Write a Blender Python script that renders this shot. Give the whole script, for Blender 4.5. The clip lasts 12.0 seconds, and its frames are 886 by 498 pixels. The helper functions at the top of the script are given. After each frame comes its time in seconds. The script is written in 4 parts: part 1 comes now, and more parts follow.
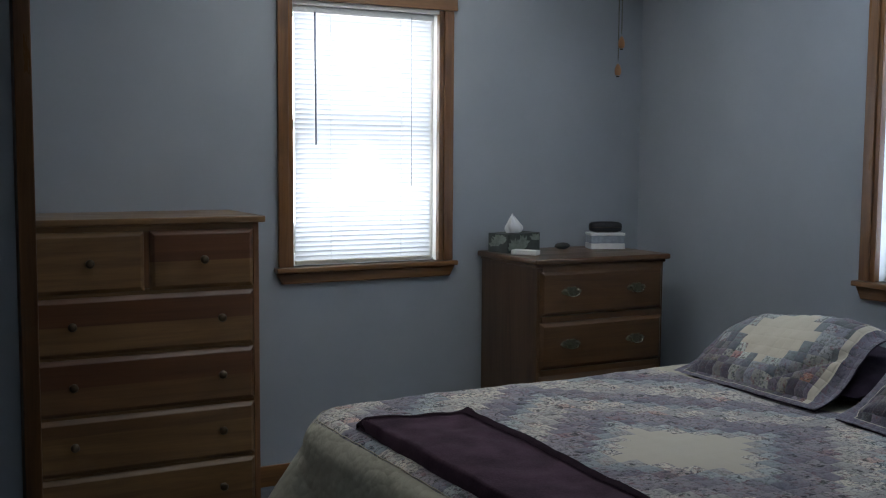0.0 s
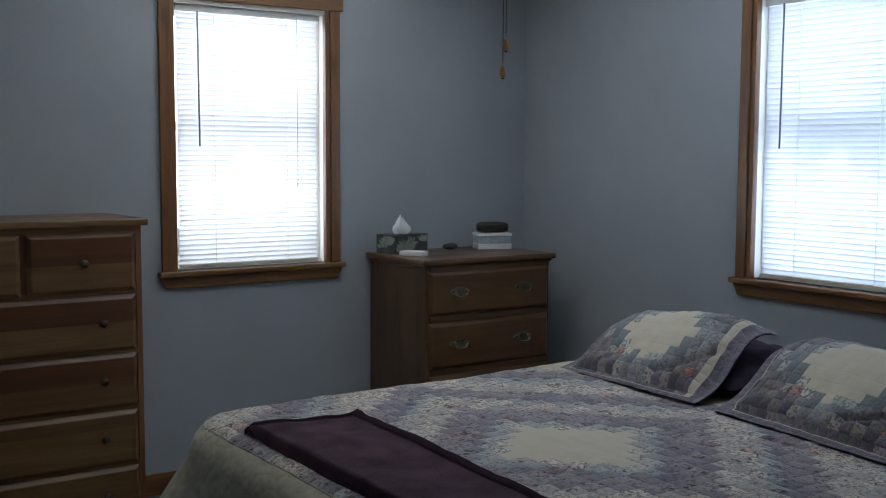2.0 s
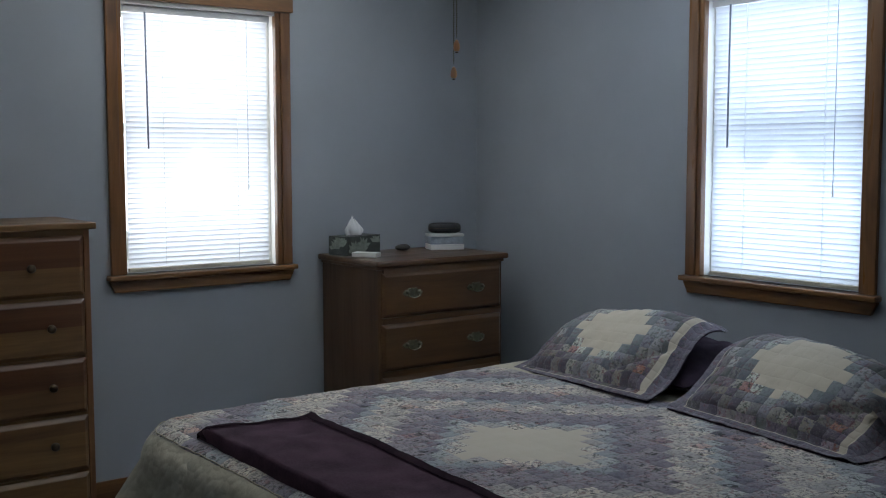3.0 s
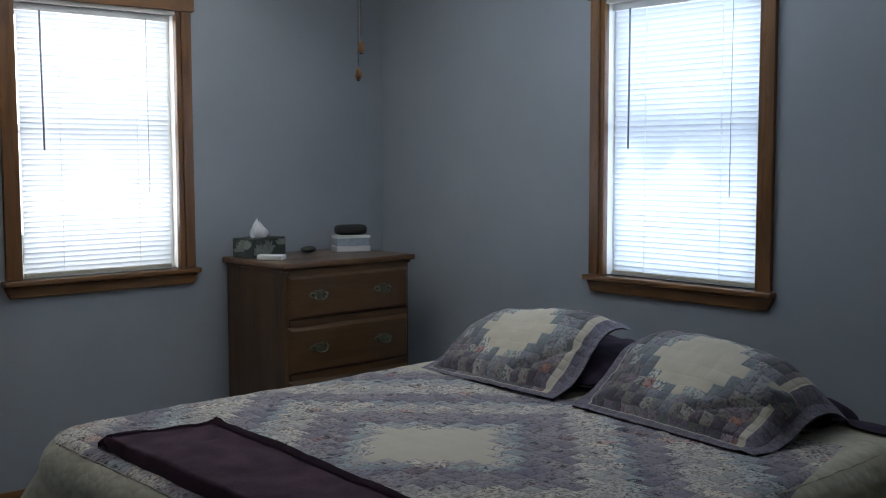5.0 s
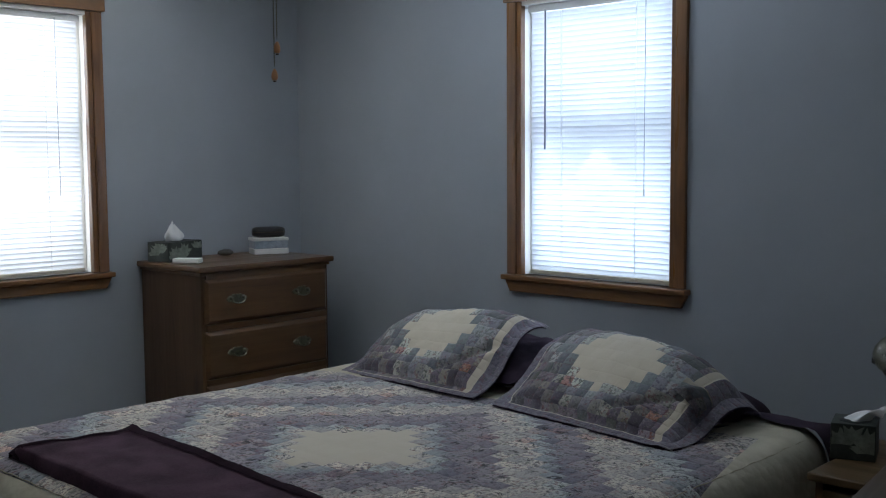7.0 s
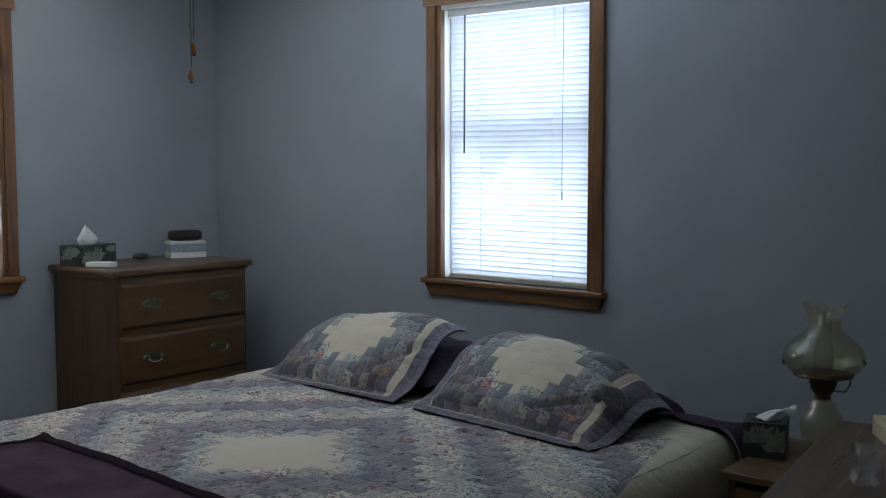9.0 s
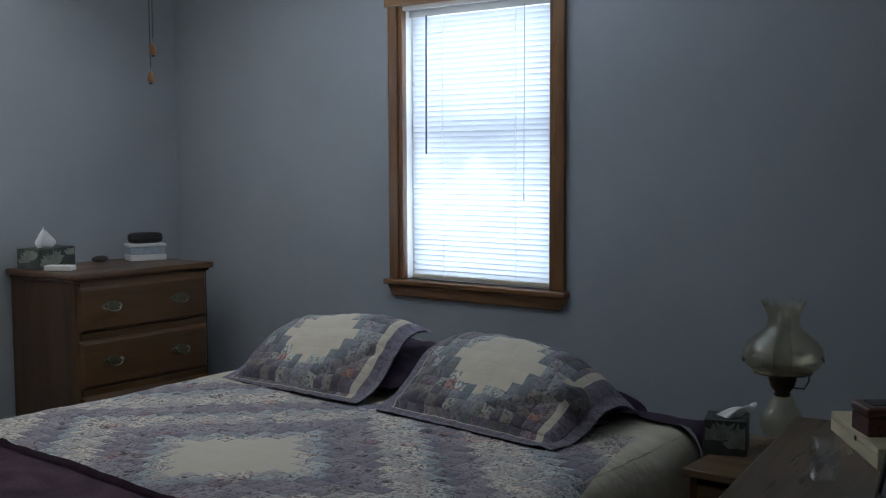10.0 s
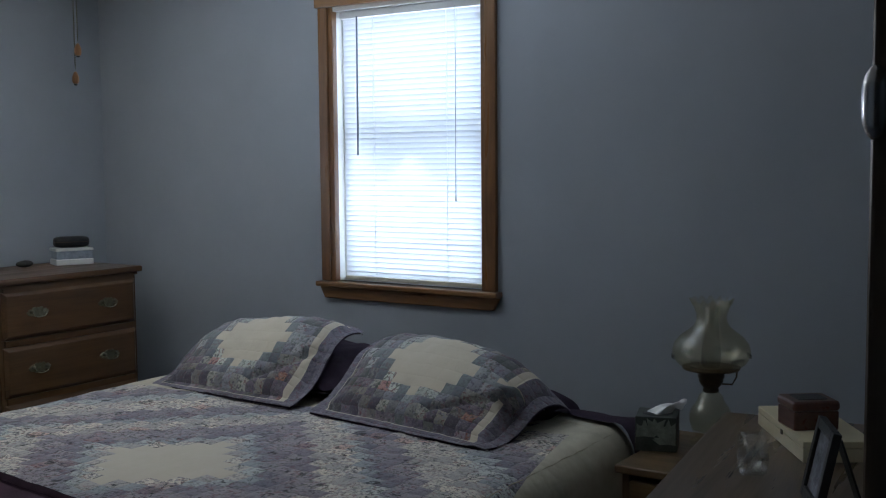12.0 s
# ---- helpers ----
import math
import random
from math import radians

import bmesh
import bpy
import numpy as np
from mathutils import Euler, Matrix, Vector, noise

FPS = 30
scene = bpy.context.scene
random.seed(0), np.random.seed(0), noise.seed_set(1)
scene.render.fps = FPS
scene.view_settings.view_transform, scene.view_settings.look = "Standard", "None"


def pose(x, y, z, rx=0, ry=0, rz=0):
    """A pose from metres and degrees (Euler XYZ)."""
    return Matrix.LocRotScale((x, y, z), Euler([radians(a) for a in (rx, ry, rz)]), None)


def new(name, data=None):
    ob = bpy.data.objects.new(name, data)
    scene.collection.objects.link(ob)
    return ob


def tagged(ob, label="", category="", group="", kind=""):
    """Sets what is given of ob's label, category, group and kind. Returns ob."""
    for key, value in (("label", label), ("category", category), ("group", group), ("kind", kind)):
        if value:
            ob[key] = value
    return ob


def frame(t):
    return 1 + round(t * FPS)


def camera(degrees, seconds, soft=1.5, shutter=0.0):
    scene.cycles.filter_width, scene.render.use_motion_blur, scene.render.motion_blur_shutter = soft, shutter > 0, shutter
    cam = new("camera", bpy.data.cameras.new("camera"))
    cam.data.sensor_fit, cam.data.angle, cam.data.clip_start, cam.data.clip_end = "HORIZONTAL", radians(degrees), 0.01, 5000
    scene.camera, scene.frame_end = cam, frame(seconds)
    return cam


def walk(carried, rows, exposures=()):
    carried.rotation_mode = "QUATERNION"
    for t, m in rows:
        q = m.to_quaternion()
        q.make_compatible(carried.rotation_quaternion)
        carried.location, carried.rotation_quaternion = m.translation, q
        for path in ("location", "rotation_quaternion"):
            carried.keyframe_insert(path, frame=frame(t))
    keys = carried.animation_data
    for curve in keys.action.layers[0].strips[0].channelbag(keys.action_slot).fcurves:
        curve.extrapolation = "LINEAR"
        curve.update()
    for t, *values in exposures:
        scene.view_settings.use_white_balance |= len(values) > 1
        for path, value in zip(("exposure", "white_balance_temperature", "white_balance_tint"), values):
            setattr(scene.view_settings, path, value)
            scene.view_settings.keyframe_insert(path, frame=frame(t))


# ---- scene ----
# A tripod pan in the doorway: seconds, yaw, pitch, roll.
EYE = 1.455
cam = camera(44.6, 12.0, soft=1.15)
ROWS = [
    (0.0, -28.40, -5.10, -0.38),
    (0.5, -29.98, -5.08, -0.40),
    (1.0, -31.61, -5.07, -0.28),
    (1.5, -33.10, -5.02, -0.22),
    (2.0, -34.36, -5.00, -0.28),
    (2.5, -35.57, -4.97, -0.20),
    (3.0, -36.91, -4.95, 0.05),
    (5.0, -41.90, -4.89, 0.15),
    (5.5, -43.09, -4.87, 0.09),
    (6.0, -44.14, -4.85, 0.11),
    (6.5, -45.34, -4.87, 0.26),
    (7.0, -46.22, -4.85, 0.39),
    (7.5, -47.40, -4.84, 0.53),
    (9.5, -51.43, -4.65, 0.08),
    (10.0, -52.46, -4.65, 0.27),
    (10.5, -53.38, -4.64, 0.28),
    (11.0, -54.23, -4.64, 0.36),
    (11.5, -55.14, -4.61, 0.49),
    (12.0, -56.06, -4.61, 0.50),
]
walk(cam, [(t, pose(0, 0, EYE, 90 + pitch, roll, yaw)) for t, yaw, pitch, roll in ROWS])

# ---- light ----
world = bpy.data.worlds.new("sky")
scene.world = world
world.use_nodes = True
wn = world.node_tree.nodes
sky = wn.new("ShaderNodeTexSky")
sky.sky_type, sky.sun_disc = "NISHITA", False
sky.sun_elevation, sky.sun_rotation = radians(40), radians(200)
wn["Background"].inputs["Strength"].default_value = 0.08
world.node_tree.links.new(sky.outputs[0], wn["Background"].inputs["Color"])
scene.view_settings.exposure = 0.08

XE, YN, YS, XW, ZC = 3.53, 4.411, 0.20, -0.75, 2.44   # inner faces of the room


def sky_lamp(name, m, w, h, watts, colour):
    data = bpy.data.lights.new(name, "AREA")
    data.shape, data.size, data.size_y, data.energy, data.color = "RECTANGLE", w, h, watts, colour
    ob = new(name, data)
    ob.matrix_world = m
    return ob


# the sky behind the blinds
sky_lamp("skylight_north", pose(2.0, YN + 0.30, 1.72, -90, 0, 0), 1.0, 1.2, 20, (0.83, 0.89, 1.0))
sky_lamp("skylight_east", pose(XE + 0.55, 2.56, 1.74, 90, 0, 90), 1.3, 1.5, 36, (0.62, 0.76, 1.0))
# added lamps before the window openings, for daylight the slats throw up indoors
up = sky_lamp("added_uplight_north", pose(2.0, YN - 0.05, 1.50, -90 - 42, 0, 0), 0.70, 0.09, 16.0, (0.83, 0.89, 1.0))
up.data.spread = radians(95)
up = sky_lamp("added_uplight_east", pose(XE - 0.05, 2.56, 1.50, 90 + 52, 0, 90), 0.70, 0.09, 8.0, (0.56, 0.71, 1.0))
up.data.spread = radians(95)

# ---- materials ----


def node_material(name):
    m = bpy.data.materials.new(name)
    m.use_nodes = True
    nt = m.node_tree
    return m, nt, nt.nodes["Principled BSDF"]


def link(nt, a, b):
    nt.links.new(a, b)


def ramp(nt, fac, stops, mode="LINEAR"):
    r = nt.nodes.new("ShaderNodeValToRGB")
    r.color_ramp.interpolation = mode
    el = r.color_ramp.elements
    while len(el) < len(stops):
        el.new(0.5)
    for e, (p, c) in zip(el, stops):
        e.position, e.color = p, (*c, 1)
    link(nt, fac, r.inputs[0])
    return r.outputs[0]


def coords(nt, scale=(1, 1, 1), random_shift=0.0):
    tc = nt.nodes.new("ShaderNodeTexCoord")
    mp = nt.nodes.new("ShaderNodeMapping")
    mp.inputs["Scale"].default_value = scale
    link(nt, tc.outputs["Object"], mp.inputs["Vector"])
    if random_shift:
        info = nt.nodes.new("ShaderNodeObjectInfo")
        mul = nt.nodes.new("ShaderNodeMath")
        mul.operation = "MULTIPLY"
        mul.inputs[1].default_value = random_shift
        link(nt, info.outputs["Random"], mul.inputs[0])
        link(nt, mul.outputs[0], mp.inputs["Location"])
    return mp.outputs[0]


def noise_tex(nt, vec, scale, detail=4, rough=0.55, distortion=0.0):
    n = nt.nodes.new("ShaderNodeTexNoise")
    n.inputs["Scale"].default_value, n.inputs["Detail"].default_value = scale, detail
    n.inputs["Roughness"].default_value, n.inputs["Distortion"].default_value = rough, distortion
    link(nt, vec, n.inputs["Vector"])
    return n.outputs["Fac"]


def math_node(nt, op, a, b=None, clamp=False):
    n = nt.nodes.new("ShaderNodeMath")
    n.operation, n.use_clamp = op, clamp
    for i, v in enumerate((a, b)):
        if v is None:
            continue
        if isinstance(v, (int, float)):
            n.inputs[i].default_value = v
        else:
            link(nt, v, n.inputs[i])
    return n.outputs[0]


def mix(nt, fac, a, b, mode="MIX"):
    n = nt.nodes.new("ShaderNodeMix")
    n.data_type, n.blend_type = "RGBA", mode
    for s, v in (("Factor", fac), ("A", a), ("B", b)):
        sock = [i for i in n.inputs if i.name == s and i.enabled][0]
        if isinstance(v, (int, float)):
            sock.default_value = v
        elif isinstance(v, tuple):
            sock.default_value = (*v, 1)
        else:
            link(nt, v, sock)
    return [o for o in n.outputs if o.enabled][0]


def mix_value(nt, fac, a, b):
    n = nt.nodes.new("ShaderNodeMix")
    n.data_type = "FLOAT"
    for i, v in enumerate((fac, a, b)):
        link(nt, v, [k for k in n.inputs if k.enabled][i])
    return [o for o in n.outputs if o.enabled][0]


def bump(nt, bsdf, height, strength, distance):
    b = nt.nodes.new("ShaderNodeBump")
    b.inputs["Strength"].default_value, b.inputs["Distance"].default_value = strength, distance
    link(nt, height, b.inputs["Height"])
    link(nt, b.outputs[0], bsdf.inputs["Normal"])


def plain(name, colour, rough=0.6, metal=0.0, vary=0.15, scale=18.0, bumps=0.0, fine=220.0, coat=0.0, gloss=0.5):
    """A plain surface with blotches at two scales and a fine relief."""
    m, nt, b = node_material(name)
    v = coords(nt)
    n1, n2 = noise_tex(nt, v, scale, 4), noise_tex(nt, v, fine, 2)
    f = math_node(nt, "ADD", math_node(nt, "MULTIPLY", n1, 0.7), math_node(nt, "MULTIPLY", n2, 0.3))
    lo, hi = tuple(c * (1 - vary) for c in colour), tuple(min(1, c * (1 + vary)) for c in colour)
    link(nt, ramp(nt, f, [(0.3, lo), (0.7, hi)]), b.inputs["Base Color"])
    b.inputs["Roughness"].default_value, b.inputs["Metallic"].default_value = rough, metal
    b.inputs["Coat Weight"].default_value = coat
    b.inputs["Specular IOR Level"].default_value = gloss
    if bumps:
        bump(nt, b, n2, bumps, 0.002)
    return m


def wood(name, dark, light, axis="x", rough=0.38, boards=0.0, knots=0.5, coat=0.25):
    """Varnished timber: grain along the axis, glued boards of differing tone, some knots."""
    m, nt, b = node_material(name)
    k = "xyz".index(axis)
    v = coords(nt, tuple(1.3 if i == k else 16.0 for i in range(3)), 7.0)
    g1 = noise_tex(nt, v, 1.0, 6, 0.62, 1.2)
    v2 = coords(nt, tuple(3.0 if i == k else 150.0 for i in range(3)), 3.0)
    g2 = noise_tex(nt, v2, 1.0, 3, 0.6)
    f = math_node(nt, "ADD", math_node(nt, "MULTIPLY", g1, 0.75), math_node(nt, "MULTIPLY", g2, 0.25))
    mid = tuple((a + c) / 2 for a, c in zip(dark, light))
    col = ramp(nt, f, [(0.3, dark), (0.5, mid), (0.68, light)])
    if boards:
        vb = coords(nt, tuple(0.25 if i == k else 1 / boards for i in range(3)), 5.0)
        wnz = nt.nodes.new("ShaderNodeTexVoronoi")
        wnz.inputs["Scale"].default_value = 1.0
        link(nt, vb, wnz.inputs["Vector"])
        sep = nt.nodes.new("ShaderNodeSeparateColor")
        link(nt, wnz.outputs["Color"], sep.inputs[0])
        tone = ramp(nt, sep.outputs[0], [(0.1, (0.5, 0.38, 0.3)), (0.5, (0.9, 0.85, 0.8)), (0.9, (1.25, 1.3, 1.3))])
        col = mix(nt, 1.0, col, tone, "MULTIPLY")
    if knots:
        kv = coords(nt, tuple(2.6 if i == k else 6.5 for i in range(3)), 4.0)
        vo = nt.nodes.new("ShaderNodeTexVoronoi")
        vo.inputs["Scale"].default_value = 1.0
        link(nt, kv, vo.inputs["Vector"])
        spot = ramp(nt, vo.outputs["Distance"], [(0.05, (1, 1, 1)), (0.2, (0, 0, 0))])
        col = mix(nt, math_node(nt, "MULTIPLY", spot, knots), col, (0.028, 0.012, 0.006))
    link(nt, col, b.inputs["Base Color"])
    rr = ramp(nt, g1, [(0.3, (rough + 0.08,) * 3), (0.7, (rough - 0.06,) * 3)])
    link(nt, rr, b.inputs["Roughness"])
    b.inputs["Coat Weight"].default_value, b.inputs["Coat Roughness"].default_value = coat, 0.25
    bump(nt, b, f, 0.12, 0.002)
    return m


def paint_wall(name, colour):
    m, nt, b = node_material(name)
    v = coords(nt)
    big, fine = noise_tex(nt, v, 1.6, 5, 0.6), noise_tex(nt, v, 170, 3)
    lo, hi = tuple(c * 0.93 for c in colour), tuple(c * 1.06 for c in colour)
    link(nt, ramp(nt, big, [(0.3, lo), (0.7, hi)]), b.inputs["Base Color"])
    b.inputs["Roughness"].default_value = 0.62
    b.inputs["Specular IOR Level"].default_value = 0.35
    bump(nt, b, fine, 0.18, 0.0015)
    return m


def slat_material():
    m, nt, b = node_material("blind_vinyl")
    out = nt.nodes["Material Output"]
    tr = nt.nodes.new("ShaderNodeBsdfTranslucent")
    tr.inputs["Color"].default_value = (0.80, 0.84, 0.88, 1)
    b.inputs["Base Color"].default_value, b.inputs["Roughness"].default_value = (0.82, 0.83, 0.82, 1), 0.4
    ms = nt.nodes.new("ShaderNodeMixShader")
    ms.inputs[0].default_value = 0.30
    link(nt, b.outputs[0], ms.inputs[1])
    link(nt, tr.outputs[0], ms.inputs[2])
    link(nt, ms.outputs[0], out.inputs["Surface"])
    return m


def glass_material(name, colour=(1, 1, 1), rough=0.0, ior=1.45):
    m, nt, b = node_material(name)
    b.inputs["Base Color"].default_value = (*colour, 1)
    b.inputs["Transmission Weight"].default_value, b.inputs["Roughness"].default_value = 1.0, rough
    b.inputs["IOR"].default_value = ior
    return m


def lustre_glass(name, tint, film_low, film_high, gloss_rough=0.03, skin_share=0.11):
    """Thin blown glass: it lets light through, tinted, mirrors at its skin and carries a faint milky lustre."""
    m, nt, b = node_material(name)
    out = nt.nodes["Material Output"]
    nt.nodes.remove(b)
    clear = nt.nodes.new("ShaderNodeBsdfTransparent")
    clear.inputs["Color"].default_value = (*tint, 1)
    film = nt.nodes.new("ShaderNodeBsdfTranslucent")
    film.inputs["Color"].default_value = (0.74, 0.68, 0.50, 1)
    front = nt.nodes.new("ShaderNodeBsdfDiffuse")
    front.inputs["Color"].default_value = (0.66, 0.61, 0.46, 1)
    both = nt.nodes.new("ShaderNodeMixShader")
    link(nt, film.outputs[0], both.inputs[1])
    link(nt, front.outputs[0], both.inputs[2])
    body = nt.nodes.new("ShaderNodeMixShader")
    v = coords(nt)
    link(nt, ramp(nt, noise_tex(nt, v, 26, 4), [(0.35, (film_low,) * 3), (0.65, (film_high,) * 3)]), body.inputs[0])
    link(nt, clear.outputs[0], body.inputs[1])
    link(nt, both.outputs[0], body.inputs[2])
    gloss = nt.nodes.new("ShaderNodeBsdfGlossy")
    gloss.inputs["Roughness"].default_value = gloss_rough
    fr = nt.nodes.new("ShaderNodeLayerWeight")
    share = ramp(nt, fr.outputs["Facing"], [(0.0, (skin_share,) * 3), (0.6, (skin_share * 1.3,) * 3), (0.9, (skin_share * 2.2,) * 3), (1.0, (0.5,) * 3)])
    skin = nt.nodes.new("ShaderNodeMixShader")
    link(nt, share, skin.inputs[0])
    link(nt, body.outputs[0], skin.inputs[1])
    link(nt, gloss.outputs[0], skin.inputs[2])
    link(nt, skin.outputs[0], out.inputs["Surface"])
    return m


CREAM, FLORAL = (0.64, 0.58, 0.47), (0.67, 0.62, 0.545)
SKYB, LAV, BLUEL = (0.50, 0.53, 0.52), (0.36, 0.318, 0.345), (0.265, 0.255, 0.295)


def fabric_finish(nt, b, col, puff, depth):
    v = coords(nt)
    weave = noise_tex(nt, v, 900, 1)
    wr = noise_tex(nt, v, 26, 4)
    h = math_node(nt, "ADD", math_node(nt, "MULTIPLY", puff, 1.0),
                  math_node(nt, "ADD", math_node(nt, "MULTIPLY", weave, 0.06), math_node(nt, "MULTIPLY", wr, 0.5)))
    link(nt, col, b.inputs["Base Color"])
    b.inputs["Roughness"].default_value = 0.9
    b.inputs["Specular IOR Level"].default_value = 0.15
    b.inputs["Sheen Weight"].default_value = 0.15
    bump(nt, b, h, 0.7, depth)


def print_over(nt, col, cell_random, amount):
    """A small flower print: darker and rose and green specks."""
    v = coords(nt)
    vo = nt.nodes.new("ShaderNodeTexVoronoi")
    vo.inputs["Scale"].default_value = 62
    link(nt, v, vo.inputs["Vector"])
    sep = nt.nodes.new("ShaderNodeSeparateColor")
    link(nt, vo.outputs["Color"], sep.inputs[0])
    leaf = ramp(nt, sep.outputs[0], [(0.0, (0.18, 0.07, 0.08)), (0.22, (0.07, 0.085, 0.07)), (0.5, (0.08, 0.07, 0.11)), (0.8, (0.24, 0.24, 0.27))], "CONSTANT")
    n = noise_tex(nt, v, 88, 3, 0.72)
    spots = ramp(nt, n, [(0.48, (0, 0, 0)), (0.57, (1, 1, 1))])
    pale = ramp(nt, noise_tex(nt, coords(nt, (1, 1, 1.3)), 150, 2, 0.7), [(0.55, (0, 0, 0)), (0.63, (1, 1, 1))])
    col = mix(nt, math_node(nt, "MULTIPLY", math_node(nt, "MULTIPLY", pale, amount), 0.4), col, (0.56, 0.54, 0.50))
    return mix(nt, math_node(nt, "MULTIPLY", spots, amount), col, leaf)


def quilt_material():
    """Patchwork: squares set on their points in rectangular rings round a plain middle, with a plain border."""
    m, nt, b = node_material("patchwork_quilt")
    tc = nt.nodes.new("ShaderNodeTexCoord")
    sp = nt.nodes.new("ShaderNodeSeparateXYZ")
    link(nt, tc.outputs["Object"], sp.inputs[0])
    M = lambda op, a, c=None: math_node(nt, op, a, c)
    d = 0.055
    wob = noise_tex(nt, coords(nt), 5.0, 2)
    x = M("ADD", M("SUBTRACT", sp.outputs[0], 2.072), M("MULTIPLY", M("SUBTRACT", wob, 0.5), 0.03))
    y = M("ADD", M("SUBTRACT", sp.outputs[1], 2.352), M("MULTIPLY", M("SUBTRACT", wob, 0.5), -0.03))
    u, v = M("DIVIDE", x, d), M("DIVIDE", y, d)
    iu, iv = M("FLOOR", M("ADD", u, 0.5)), M("FLOOR", M("ADD", v, 0.5))
    ring = M("ADD", M("ABSOLUTE", iu), M("ABSOLUTE", iv))
    k = M("DIVIDE", M("ADD", ring, 0.5), 30.0)
    tones = [(0, CREAM), (5, FLORAL), (6, SKYB), (7, BLUEL), (8, LAV), (11, FLORAL), (14, SKYB), (15, BLUEL), (16, LAV), (18, FLORAL),
             (22, SKYB), (24, BLUEL), (25, LAV), (27, FLORAL)]
    col = ramp(nt, k, [(i / 30.0, c) for i, c in tones], "CONSTANT")
    wn_ = nt.nodes.new("ShaderNodeTexWhiteNoise")
    cv = nt.nodes.new("ShaderNodeCombineXYZ")
    link(nt, iu, cv.inputs[0])
    link(nt, iv, cv.inputs[1])
    link(nt, cv.outputs[0], wn_.inputs["Vector"])
    patch = M("GREATER_THAN", k, 5.0 / 30.0)
    shade = ramp(nt, wn_.outputs["Value"], [(0.0, (0.74, 0.75, 0.80)), (0.3, (0.95, 0.95, 0.96)), (0.6, (1.06, 1.06, 1.04)), (0.85, (1.18, 1.15, 1.10)), (0.97, (1.0, 0.76, 0.72))], "CONSTANT")
    col = mix(nt, patch, col, mix(nt, 1.0, col, shade, "MULTIPLY"))
    col = print_over(nt, col, wn_.outputs["Value"], M("MULTIPLY", patch, M("ADD", 0.38, M("MULTIPLY", wn_.outputs["Value"], 0.5))))
    sprig = ramp(nt, noise_tex(nt, coords(nt, (1.0, 1.0, 1.0)), 30, 4, 0.70, 1.0), [(0.585, (0, 0, 0)), (0.61, (1, 1, 1))])
    col = mix(nt, M("MULTIPLY", M("MULTIPLY", sprig, patch), 0.85), col, (0.030, 0.030, 0.034))
    rose = ramp(nt, noise_tex(nt, coords(nt, (1.1, 0.9, 1.0)), 24, 3, 0.7), [(0.64, (0, 0, 0)), (0.70, (1, 1, 1))])
    col = mix(nt, M("MULTIPLY", M("MULTIPLY", rose, patch), 0.45), col, (0.36, 0.17, 0.17))
    # plain border beyond the patchwork
    head = M("ADD", M("SUBTRACT", sp.outputs[0], 2.945), M("MULTIPLY", M("SUBTRACT", sp.outputs[1], 1.52), 0.12))
    bx = M("MAXIMUM", head, M("SUBTRACT", 1.283, sp.outputs[0]))
    near = M("SUBTRACT", M("ADD", M("MULTIPLY", M("SUBTRACT", sp.outputs[0], 2.295), 0.207), 1.385), sp.outputs[1])
    by = M("MAXIMUM", M("SUBTRACT", sp.outputs[1], 3.345), near)
    edge = M("GREATER_THAN", M("MAXIMUM", bx, by), 0.0)
    col = mix(nt, edge, col, ramp(nt, noise_tex(nt, coords(nt), 14, 4), [(0.3, (0.54, 0.50, 0.38)), (0.7, (0.66, 0.62, 0.49))]))
    # close stitched quilting on the border
    stitch = nt.nodes.new("ShaderNodeTexVoronoi")
    stitch.inputs["Scale"].default_value = 30
    link(nt, coords(nt), stitch.inputs["Vector"])
    cells = M("SUBTRACT", 1.0, stitch.outputs["Distance"])
    fu, fv = M("SUBTRACT", u, iu), M("SUBTRACT", v, iv)
    pu = M("SUBTRACT", 1.0, M("MULTIPLY", M("MULTIPLY", fu, fu), 4.0))
    pv = M("SUBTRACT", 1.0, M("MULTIPLY", M("MULTIPLY", fv, fv), 4.0))
    puff = M("MULTIPLY", M("POWER", M("MAXIMUM", M("MULTIPLY", pu, pv), 0.0), 0.4), M("ADD", M("MULTIPLY", patch, 0.75), 0.25))
    puff = mix_value(nt, edge, puff, M("MULTIPLY", cells, 0.8))
    fabric_finish(nt, b, col, puff, 0.007)
    return m


